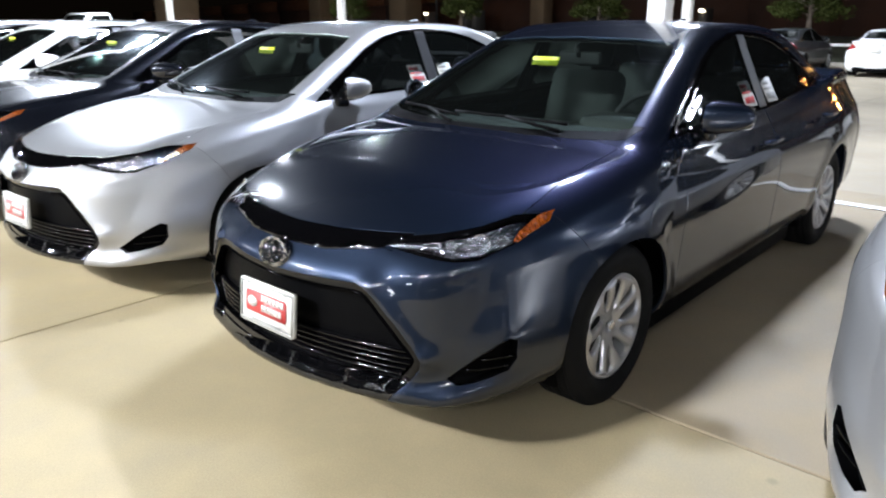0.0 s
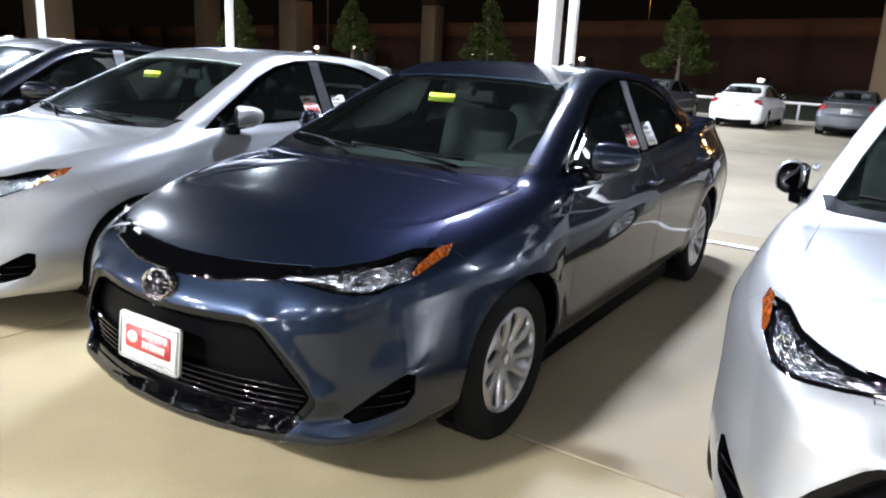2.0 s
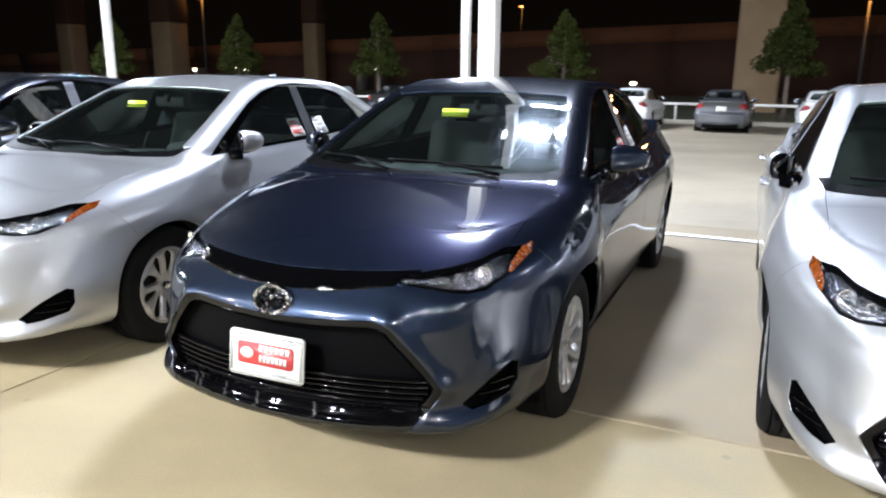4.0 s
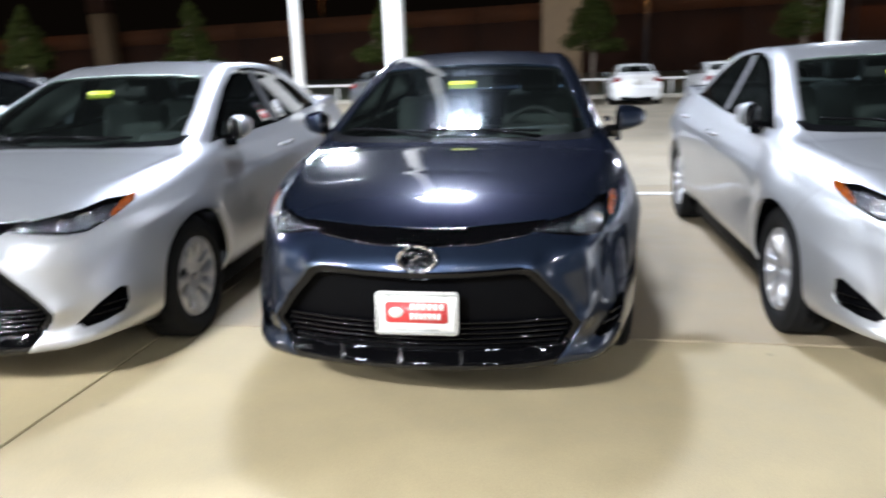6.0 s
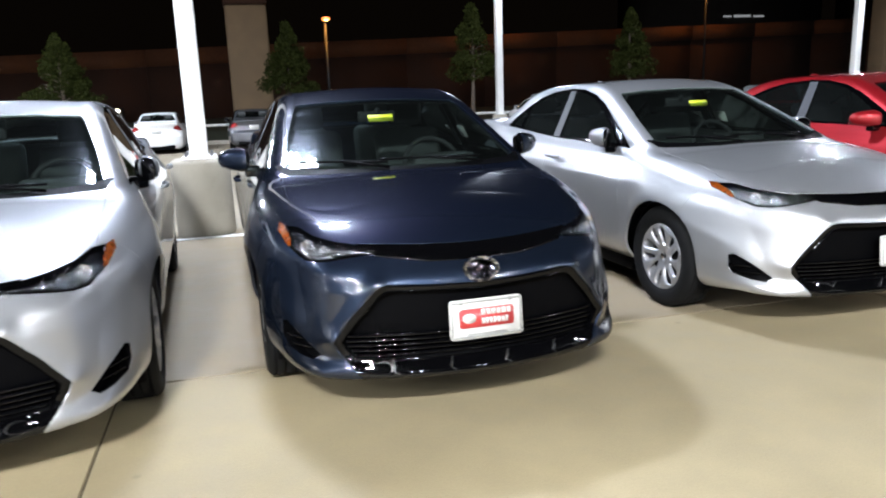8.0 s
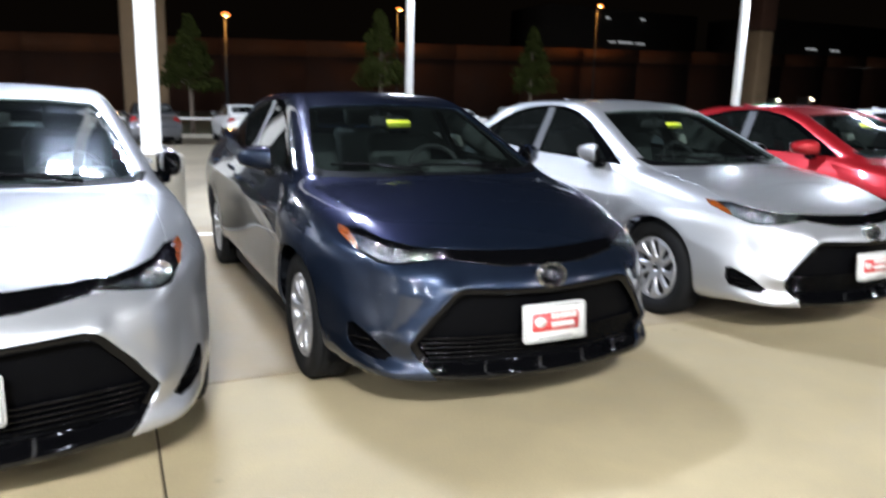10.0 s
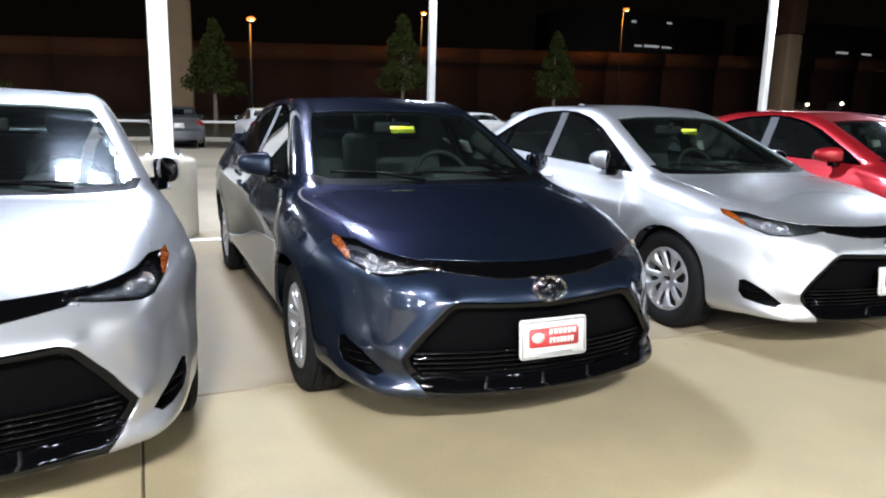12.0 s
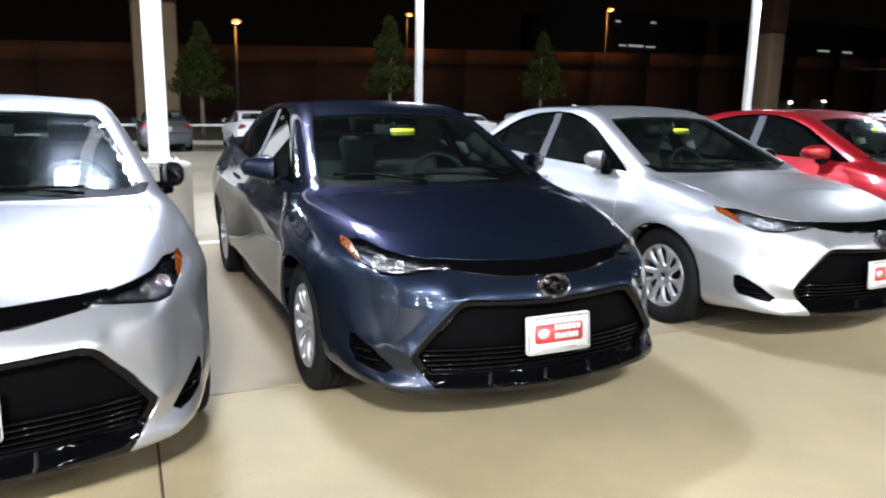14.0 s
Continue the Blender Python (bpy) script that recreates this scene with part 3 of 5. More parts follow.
def form(p):
    """Below 0 inside the car, above 0 outside."""
    X, y, z = np.abs(p[:, 0]), p[:, 1], p[:, 2]
    side = X - flank(z) + 0.05 * np.clip((0.95 - y) / 0.95, 0, 1.2) ** 2 + 0.11 * np.clip((y - 3.5) / 1.15, 0, 1.2) ** 2
    # wheel arch flares and the crease along the doors
    for wy in (0.96, 3.66):
        d = np.hypot(y - wy, z - 0.316)
        side = side - 0.010 * np.exp(-((d - 0.36) / 0.06) ** 2)
    side = side - 0.006 * np.exp(-((z - (0.735 + 0.035 * (y - 1.2))) / 0.045) ** 2) * ease((y - 1.0) / 0.8)
    side = side + 0.006 * np.exp(-((z - 0.58) / 0.12) ** 2) * ease((y - 1.2) / 0.8) * ease((3.5 - y) / 0.8)
    front = (nose(z) + sweep(X) - y) / np.sqrt(1.1 + (0.66 * X + 1.1 * (1 + np.tanh((X - 0.70) / 0.09))) ** 2)
    # blade below each lamp, and the cheek that runs down to the lip
    front = front + 0.038 * ease((z - 0.36) / 0.27) * 0.5 * (1 + np.tanh((X - 0.62) / 0.085))
    front = front + 0.013 * np.exp(-((z - (0.705 - 0.02 * X)) / 0.042) ** 2) * ease((0.58 - X) / 0.26)
    for (ax, az), (bx, bz), h in (((0.425, 0.618), (0.603, 0.395), 0.016), ((0.603, 0.395), (0.545, 0.300), 0.014), ((0.0, 0.618), (0.425, 0.626), 0.012)):
        t = np.clip(((X - ax) * (bx - ax) + (z - az) * (bz - az)) / ((bx - ax) ** 2 + (bz - az) ** 2), 0, 1)
        d = np.hypot(X - ax - t * (bx - ax), z - az - t * (bz - az))
        front = front - 0.8 * h * np.exp(-(d / 0.036) ** 2)
    front = front - 0.012 * np.exp(-((z - 0.275) / 0.035) ** 2) * ease((X - 0.38) / 0.16) * ease((0.86 - X) / 0.16)
    rear = y - (4.65 - 0.20 * X * X - tail(z))
    yy = y - (0.33 * X * X + 0.5 * (1 - ease((y - 0.25) / 0.75)) * (sweep(X) - 0.33 * X * X)) * (1 - ease((y - 0.9) / 1.3))
    top = (z - deck(yy) + 0.06 * X * X - 0.003 * np.exp(-((X - 0.50 - 0.12 * y) / 0.12) ** 2) * (1 - ease((y - 0.9) / 0.4)) * ease((y - 0.3) / 0.4)) * 0.95
    low = smax(smax(front, rear, 0.05), side, 0.16)
    low = smax(low, top, 0.07)
    low = smax(low, 0.195 + 0.04 * np.clip((0.68 - y) / 0.3, 0, 1) - z, 0.025)
    # cabin
    screen = (1.15 + 0.33 * X * X + (z - 0.985) * 2.30 + 0.9 * np.clip(z - 1.14, 0, 1) ** 2 - y) * 0.40
    roof = z - (1.408 - 0.045 * ((y - 2.62) / 0.9) ** 2 - 0.03 * np.clip(y - 2.7, 0, 2) ** 2 - 0.10 * X * X)
    hatch = (y - (3.98 - 0.22 * X * X - (z - 1.08) * 2.25)) * 0.41
    wall = (X - (0.775 - 0.50 * (z - 0.95) - 0.16 * np.clip(z - 1.22, 0, 1) ** 2 - 0.07 * np.clip((y - 2.4) / 1.5, 0, 1.5) ** 2 - 0.03 * np.clip((2.2 - y) / 1.0, 0, 1) ** 2)) * 0.9
    cab = smax(smax(screen, roof, 0.10), smax(wall, hatch, 0.10), 0.09)
    cab = smax(cab, 0.8 - z, 0.02)
    return smin(low, cab, 0.035)


def lean(p, h=0.009):
    """Outward direction of the form."""
    g = np.stack([form(p + h * e) - form(p - h * e) for e in np.eye(3)], 1)
    return g / np.maximum(np.linalg.norm(g, axis=1), 1e-9)[:, None]


def skin(step=0.0205):
    """The half car (x >= 0) as places and four-sided faces lying on the form."""
    ax = [np.arange(-0.06, 1.02, step), np.arange(-0.14, 4.82, step), np.arange(0.08, 1.56, step)]
    g = np.stack(np.meshgrid(*ax, indexing="ij"), -1)
    f = form(g.reshape(-1, 3)).reshape(g.shape[:3])
    nx, ny, nz = (s - 1 for s in f.shape)
    corner = np.stack([f[i:i + nx, j:j + ny, k:k + nz] for i in (0, 1) for j in (0, 1) for k in (0, 1)])
    mixed = (corner.min(0) < 0) & (corner.max(0) >= 0)
    index = -np.ones(mixed.shape, int)
    index[mixed] = np.arange(mixed.sum())
    co = g[:-1, :-1, :-1][mixed] + step / 2
    faces = []
    s = f < 0
    for a in range(3):
        sl0 = [slice(None)] * 3
        sl1 = [slice(None)] * 3
        sl0[a], sl1[a] = slice(0, -1), slice(1, None)
        change = s[tuple(sl0)] != s[tuple(sl1)]
        inside_first = s[tuple(sl0)]
        b, c = (a + 1) % 3, (a + 2) % 3
        for e in np.argwhere(change):
            if e[b] < 1 or e[c] < 1 or e[b] >= mixed.shape[b] or e[c] >= mixed.shape[c] or e[a] >= mixed.shape[a]:
                continue
            q = []
            for db, dc in ((-1, -1), (0, -1), (0, 0), (-1, 0)):
                i = e.copy()
                i[b] += db
                i[c] += dc
                q.append(index[tuple(i)])
            if min(q) < 0:
                continue
            faces.append(q if inside_first[tuple(e)] else q[::-1])
    faces = np.array(faces)

    def settle(co, n):
        for _ in range(n):
            d = form(co)
            g = np.stack([form(co + 0.004 * e) - form(co - 0.004 * e) for e in np.eye(3)], 1) / 0.008
            co = co - g * np.clip(d / np.maximum((g * g).sum(1), 0.05), -0.03, 0.03)[:, None]
        return co

    co = settle(co, 6)
    for _ in range(3):
        mid = co[faces].mean(1)
        total, count = np.zeros_like(co), np.zeros(len(co))
        for k in range(4):
            np.add.at(total, faces[:, k], mid)
            np.add.at(count, faces[:, k], 1)
        co = settle(0.5 * co + 0.5 * total / np.maximum(count, 1)[:, None], 2)
    return co, faces


def face_y(x, z):
    """How far back the front of the car lies at this x and height."""
    ys = np.linspace(-0.1, 1.2, 1301)
    p = np.stack([np.full_like(ys, x), ys, np.full_like(ys, z)], 1)
    return float(ys[np.argmax(form(p) < 0)])


VIEW = {"front": (0, 2), "side": (1, 2), "top": (0, 1), "rear": (0, 2), "flank": (1, 2)}


def facing(view, n):
    return {"front": n.y < -0.05, "rear": n.y > 0.12, "side": n.x > 0.2, "top": n.z > 0.25, "flank": True}[view]


def inside(poly, u, v):
    hit = False
    j = len(poly) - 1
    for i in range(len(poly)):
        (a, b), (c, d) = poly[i], poly[j]
        if (b > v) != (d > v) and u < (c - a) * (v - b) / (d - b) + a:
            hit = not hit
        j = i
    return hit


def take(bm, poly, view, test=None):
    """Cut the outline through the skin and return the faces inside it as a bmesh of their own."""
    i, j = VIEW[view]
    us, vs = [p[0] for p in poly], [p[1] for p in poly]
    lo_u, hi_u, lo_v, hi_v = min(us) - 0.04, max(us) + 0.04, min(vs) - 0.04, max(vs) + 0.04

    def near():
        out = []
        for f in bm.faces:
            c = f.calc_center_median()
            if lo_u < c[i] < hi_u and lo_v < c[j] < hi_v and facing(view, f.normal) and (test is None or test(c)):
                out.append(f)
        return out

    bm.normal_update()
    pool = near()
    for n in range(len(poly)):
        a, b = poly[n - 1], poly[n]
        au, bu = min(a[0], b[0]) - 0.03, max(a[0], b[0]) + 0.03
        av, bv = min(a[1], b[1]) - 0.03, max(a[1], b[1]) + 0.03
        d = (b[0] - a[0], b[1] - a[1])
        if math.hypot(*d) < 1e-5:
            continue
        no, co = [0.0, 0.0, 0.0], [0.0, 0.0, 0.0]
        no[i], no[j], co[i], co[j] = -d[1], d[0], a[0], a[1]
        cut, rest = [], []
        for f in pool:
            c = f.calc_center_median()
            (cut if au < c[i] < bu and av < c[j] < bv else rest).append(f)
        if cut:
            geom = set(cut)
            for f in cut:
                geom.update(f.edges)
                geom.update(f.verts)
            r = bmesh.ops.bisect_plane(bm, geom=list(geom), dist=1e-5, plane_co=co, plane_no=no)
            fresh = {g for g in r["geom"] if isinstance(g, bmesh.types.BMFace)}
            fresh.update(f for f in cut if f.is_valid)
            pool = rest + list(fresh)
    bm.normal_update()
    mine = [f for f in pool if f.is_valid and inside(poly, f.calc_center_median()[i], f.calc_center_median()[j])]
    out = bmesh.new()
    made = {}
    for f in mine:
        for v in f.verts:
            if v not in made:
                made[v] = out.verts.new(v.co)
        out.faces.new([made[v] for v in f.verts])
    bmesh.ops.delete(bm, geom=mine, context="FACES")
    out.normal_update()
    return out


def mirrored(bm, both=False):
    """The other side's twin; both: the two halves as one mesh, welded on the middle line."""
    other = bm.copy()
    for v in other.verts:
        v.co.x = -v.co.x
    bmesh.ops.reverse_faces(other, faces=other.faces[:])
    if not both:
        return other
    me = bpy.data.meshes.new("half")
    other.to_mesh(me)
    other.free()
    bm.from_mesh(me)
    bpy.data.meshes.remove(me)
    bmesh.ops.remove_doubles(bm, verts=[v for v in bm.verts if abs(v.co.x) < 0.002], dist=0.002)
    return bm


def hem(bm, gap=0.003, depth=0.014, skip_middle=True):
    """Draw a panel's rim in by the gap and turn its edge inwards."""
    flat = bm.faces.layers.int.new("flat")
    bmesh.ops.remove_doubles(bm, verts=bm.verts[:], dist=0.0008)
    bmesh.ops.dissolve_degenerate(bm, edges=bm.edges[:], dist=0.0005)
    bm.normal_update()

    def rim_edges():
        return [e for e in bm.edges if e.is_boundary and not (skip_middle and all(abs(v.co.x) < 0.006 for v in e.verts))]

    rim = rim_edges()
    normal = {v: v.normal.copy() for e in rim for v in e.verts}
    if gap:
        pull = {}
        for e in rim:
            f = e.link_faces[0]
            along = (e.verts[1].co - e.verts[0].co)
            if along.length < 1e-6:
                continue
            inward = f.normal.cross(along).normalized()
            if inward.dot(f.calc_center_median() - e.verts[0].co) < 0:
                inward = -inward
            for v in e.verts:
                pull[v] = pull.get(v, Vector((0, 0, 0))) + inward * along.length
        for v, d in pull.items():
            if d.length > 1e-6:
                v.co += gap * d.normalized()
    r = bmesh.ops.extrude_edge_only(bm, edges=rim)
    old = {tuple(round(c, 6) for c in v.co): n for v, n in normal.items()}
    for v in (g for g in r["geom"] if isinstance(g, bmesh.types.BMVert)):
        v.co -= depth * old.get(tuple(round(c, 6) for c in v.co), Vector((0, 0, 0)))
    for f in (g for g in r["geom"] if isinstance(g, bmesh.types.BMFace)):
        f[flat] = 1
    return bm


def arc(cy, cz, r, a0, a1, n):
    return [(cy + r * math.cos(radians(a0 + (a1 - a0) * k / n)), cz + r * math.sin(radians(a0 + (a1 - a0) * k / n))) for k in range(n + 1)]


FRONT_Y, REAR_Y, HUB_Z, HUB_X = 0.96, 3.66, 0.316, 0.742


def wheel(parent, x, y, side):
    """Tyre, steel rim with a slotted silver cover, dark well behind. side: +1 the car's left."""
    w = new("wheel")
    w.parent = parent
    w.matrix_basis = pose(x, y, HUB_Z, 0, 0, 0 if side > 0 else 180)
    bm = bmesh.new()
    prof = [(0.085, 0.205), (0.098, 0.215), (0.106, 0.25), (0.104, 0.283), (0.094, 0.302), (0.078, 0.312)]
    for k in range(4):
        u = 0.066 - 0.044 * k
        prof += [(u + 0.008, 0.315), (u - 0.0, 0.316), (u - 0.002, 0.308), (u - 0.008, 0.308), (u - 0.010, 0.316)]
    prof += [(-0.078, 0.312), (-0.094, 0.302), (-0.104, 0.283), (-0.106, 0.25), (-0.09, 0.205)]
    lathe(bm, prof, "X", 56)
    part("tyre", bm, M["rubber"], w, "black rubber tyre")
    bm = bmesh.new()
    lathe(bm, [(0.086, 0.206), (0.094, 0.203), (0.095, 0.196), (0.085, 0.190), (0.02, 0.186), (-0.06, 0.186)], "X", 56)
    part("rim", bm, M["wheel_silver"], w)
    # plain dark disc, added so that the slots read dark
    bm = bmesh.new()
    lathe(bm, [(0.02, 0.188), (0.028, 0.12), (0.03, 0.0001)], "X", 40)
    part("brake_disc", bm, M["wheel_dark"], w, "dark backing disc behind the slots")
    # cover: a dished disc with five forked spokes between ten openings
    bm = bmesh.new()
    radii = [0.020, 0.045, 0.060, 0.068, 0.076, 0.084, 0.094, 0.106, 0.120, 0.136, 0.150, 0.162, 0.172, 0.179, 0.184, 0.188, 0.192, 0.2005]
    dish = curve([0.02, 0.05, 0.09, 0.13, 0.165, 0.185, 0.2005], [0.066, 0.070, 0.080, 0.089, 0.095, 0.094, 0.086])
    slots = []
    for k in range(5):
        for off, lo, hi, widest, turn in ((-18.5, 0.066, 0.190, 0.0370, 0.06), (17.0, 0.078, 0.188, 0.0300, -0.06)):
            slots.append((radians(72 * k + off + 30), lo, hi, widest, turn))
    n_slots = len(slots)
    rings = []
    for r in radii:
        edges = []
        for at, lo, hi, widest, turn in slots:
            f = (r - lo) / (hi - lo)
            half = 0.0
            if 0 < f < 1:
                half = widest * min(1.0, 6 * (1 - f)) ** 0.6 * (0.36 + 0.64 * f) * min(1.0, 6 * f) ** 0.5 / r
            mid = at + (turn + 0.05) * (r - 0.13) / 0.06
            edges.append((mid - half, mid + half, half > 0))
        ring = []
        for k in range(n_slots):
            a0, a1 = edges[k][1], edges[(k + 1) % n_slots][0] + (2 * math.pi if k == n_slots - 1 else 0)
            for n in range(5):
                a = a0 + (a1 - a0) * n / 4
                crown = 0.0035 * (1 - (n / 2 - 1) ** 2) if 0.06 < r < 0.185 else 0.0
                ring.append(bm.verts.new((float(dish(np.array([r]))[0]) + crown, r * math.cos(a), r * math.sin(a))))
        rings.append((ring, [edges[(k + 1) % n_slots][2] for k in range(n_slots)]))
    for (p, open_p), (q, open_q) in zip(rings, rings[1:]):
        for k in range(5 * n_slots):
            if k % 5 == 4 and (open_p[k // 5] or open_q[k // 5]):
                continue
            j = (k + 1) % (5 * n_slots)
            bm.faces.new((p[k], p[j], q[j], q[k]))
    bmesh.ops.remove_doubles(bm, verts=bm.verts[:], dist=0.0004)
    bmesh.ops.recalc_face_normals(bm, faces=bm.faces[:])
    rim_edges = [e for e in bm.edges if e.is_boundary]
    for v in (g for g in bmesh.ops.extrude_edge_only(bm, edges=rim_edges)["geom"] if isinstance(g, bmesh.types.BMVert)):
        v.co.x -= 0.016
    part("wheel_cover", bm, M["wheel_silver"], w, "silver plastic wheel cover with five forked spokes")
    bm = bmesh.new()
    lathe(bm, [(0.0805, 0.0001), (0.083, 0.016), (0.080, 0.020)], "X", 20)
    part("hub_cap", bm, M["chrome"], w)
    return w


def seat(parent, x, y, back=True):
    s = new("seat")
    s.parent = parent
    s.matrix_basis = pose(x, y, 0)
    bm = bmesh.new()
    box(bm, (-0.25, -0.26, 0.42), (0.25, 0.26, 0.60), 0.06, 3)
    part("cushion", bm, M["cloth"], s)
    bm = bmesh.new()
    box(bm, (-0.245, -0.07, 0.0), (0.245, 0.07, 0.62), 0.06, 3, pose(0, 0.26, 0.52, -18))
    part("backrest", bm, M["cloth"], s)
    bm = bmesh.new()
    box(bm, (-0.13, -0.05, 0.0), (0.13, 0.05, 0.19), 0.045, 3, pose(0, 0.465, 1.13, -12))
    part("headrest", bm, M["cloth"], s)
    return s


def build_saloon():
    """One saloon with all its parts, standing at the origin; returned with the list of its painted parts."""
    car = thing("saloon_car", "parked saloon", "car")
    co, faces = skin()
    bm = bmesh.new()
    vs = [bm.verts.new(c) for c in co]
    for q in faces:
        if len(set(q)) == 4:
            bm.faces.new([vs[k] for k in q])
    geom = bm.verts[:] + bm.edges[:] + bm.faces[:]
    bmesh.ops.bisect_plane(bm, geom=geom, dist=1e-5, plane_co=(0, 0, 0), plane_no=(1, 0, 0), clear_inner=True)
    for v in bm.verts:
        if abs(v.co.x) < 0.0015:
            v.co.x = 0.0
    coats = []

    def coat(ob):
        coats.append(ob)
        ob.material_slots[0].link = "OBJECT"
        ob.material_slots[0].material = M["paint_blue"]
        return ob

    def pair(name, half, mat, parent=car, label="", normals=lean, painted=False):
        """The left part and its twin; parent: one parent, or one for each side."""
        owners = parent if isinstance(parent, tuple) else (parent, parent)
        twin = mirrored(half)
        made = (part(name, half, mat, owners[0], label, normals), part(name, twin, mat, owners[1], label, normals))
        if painted:
            coat(made[0]), coat(made[1])
        return made

    # wheel openings
    for wy in (FRONT_Y, REAR_Y):
        hole = take(bm, arc(wy, HUB_Z, 0.352, -30, 210, 26) + [(wy - 0.30, 0.05), (wy + 0.30, 0.05)], "side", lambda c: c.x > 0.4)
        hole.free()
    # glass
    screen = take(bm, [(-0.05, 0.982), (0.35, 0.982), (0.60, 0.990), (0.655, 1.003), (0.605, 1.13), (0.525, 1.285), (0.50, 1.310), (0.3, 1.326), (-0.05, 1.333)], "front", lambda c: 0.9 < c.y < 2.5)
    back_glass = take(bm, [(-0.05, 1.125), (0.45, 1.12), (0.58, 1.13), (0.52, 1.24), (0.46, 1.318), (-0.05, 1.338)], "rear", lambda c: c.y > 2.9 and c.z > 1.05)
    front_glass = take(bm, [(1.62, 0.975), (1.80, 1.092), (2.02, 1.210), (2.20, 1.282), (2.36, 1.315), (2.515, 1.330), (2.485, 0.990)], "side", lambda c: c.z > 0.9)
    rear_glass = take(bm, [(2.60, 0.992), (2.62, 1.330), (2.86, 1.316), (3.08, 1.274), (3.285, 1.208), (3.315, 1.025)], "side", lambda c: c.z > 0.9)
    quarter = take(bm, [(3.355, 1.032), (3.335, 1.188), (3.50, 1.115), (3.60, 1.060), (3.59, 1.045)], "side", lambda c: c.z > 0.9)
    pillar = take(bm, [(2.489, 0.985), (2.519, 1.336), (2.616, 1.336), (2.596, 0.985)], "side", lambda c: c.z > 0.9)
    # black surround of the side windows
    surround = take(bm, [(1.44, 0.952), (1.60, 1.045), (1.98, 1.235), (2.18, 1.306), (2.40, 1.346), (2.62, 1.354), (2.90, 1.334), (3.14, 1.286), (3.34, 1.216), (3.55, 1.118), (3.68, 1.045), (3.62, 1.028), (2.55, 0.976), (1.62, 0.957)], "side", lambda c: c.z > 0.9)
    # lamps and openings of the front
    amber = take(bm, [(0.714, 0.742), (0.724, 0.740), (0.751, 0.788), (0.740, 0.816), (0.720, 0.808), (0.711, 0.768)], "front", lambda c: c.y < 1.0)
    brow = take(bm, [(0.45, 0.7575), (0.548, 0.771), (0.624, 0.786), (0.674, 0.810), (0.705, 0.809), (0.705, 0.799), (0.675, 0.798), (0.63, 0.775), (0.55, 0.761), (0.45, 0.7505)], "front", lambda c: c.y < 1.0)
    beard = take(bm, [(0.44, 0.7305), (0.55, 0.715), (0.63, 0.702), (0.675, 0.705), (0.700, 0.727), (0.700, 0.736), (0.672, 0.7125), (0.63, 0.7095), (0.55, 0.722), (0.44, 0.7355)], "front", lambda c: c.y < 1.0)
    lamp = take(bm, [(0.395, 0.738), (0.46, 0.727), (0.55, 0.715), (0.63, 0.702), (0.675, 0.702), (0.719, 0.738), (0.716, 0.809), (0.674, 0.810), (0.624, 0.786), (0.548, 0.771), (0.45, 0.758)], "front", lambda c: c.y < 1.0)
    upper = take(bm, [(-0.05, 0.694), (0.20, 0.698), (0.40, 0.724), (0.47, 0.766), (0.40, 0.763), (0.20, 0.756), (-0.05, 0.752)], "front", lambda c: c.y < 0.6)
    lower = take(bm, [(-0.05, 0.584), (0.22, 0.592), (0.362, 0.598), (0.392, 0.592), (0.412, 0.579), (0.494, 0.490), (0.568, 0.392), (0.557, 0.364), (0.518, 0.315), (-0.05, 0.311)], "front", lambda c: c.y < 0.6)
    lower_ring = take(bm, [(-0.05, 0.607), (0.22, 0.616), (0.375, 0.623), (0.408, 0.617), (0.432, 0.602), (0.52, 0.505), (0.600, 0.395), (0.590, 0.362), (0.535, 0.292), (-0.05, 0.288)], "front", lambda c: c.y < 0.6)
    chin = take(bm, [(-0.05, 0.288), (0.535, 0.292), (0.500, 0.250), (0.485, 0.18), (-0.05, 0.18)], "front", lambda c: c.y < 0.6)
    fog = take(bm, [(0.650, 0.328), (0.71, 0.392), (0.762, 0.440), (0.776, 0.43), (0.778, 0.37), (0.765, 0.332), (0.72, 0.314), (0.675, 0.308)], "front", lambda c: c.y < 0.7)
    tail_lamp = take(bm, [(0.53, 0.87), (0.55, 0.93), (0.62, 0.975), (0.90, 0.985), (0.90, 0.80), (0.70, 0.80)], "rear", lambda c: c.y > 3.95)
    # opening panels
    hood = take(bm, [(-0.05, 0.02), (0.40, 0.08), (0.62, 0.28), (0.685, 0.48), (0.690, 0.64), (0.682, 0.90), (0.672, 1.25), (0.50, 1.175), (0.30, 1.118), (-0.05, 1.095)], "top", lambda c: c.y < 1.4 and c.z > 0.725)
    front_door = take(bm, [(1.405, 0.33), (1.40, 0.60), (1.43, 0.85), (1.475, 0.951), (2.55, 0.978), (2.55, 0.33), (2.5, 0.285), (1.45, 0.285)], "side", lambda c: c.x > 0.5)
    rear_door = take(bm, [(2.55, 0.33), (2.55, 0.978), (3.58, 1.028), (3.56, 0.90), (3.50, 0.78), (3.37, 0.66), (3.29, 0.55), (3.25, 0.44), (3.22, 0.285), (2.6, 0.285)], "side", lambda c: c.x > 0.5)
    boot = take(bm, [(-0.05, 1.112), (0.60, 1.112), (0.62, 0.99), (0.46, 0.86), (0.44, 0.74), (-0.05, 0.73)], "rear", lambda c: c.y > 3.8)
    bumper = take(bm, [(-0.2, 0.05), (0.80, 0.05), (0.80, 0.55), (0.715, 0.70), (0.625, 0.815), (-0.2, 0.815)], "flank")
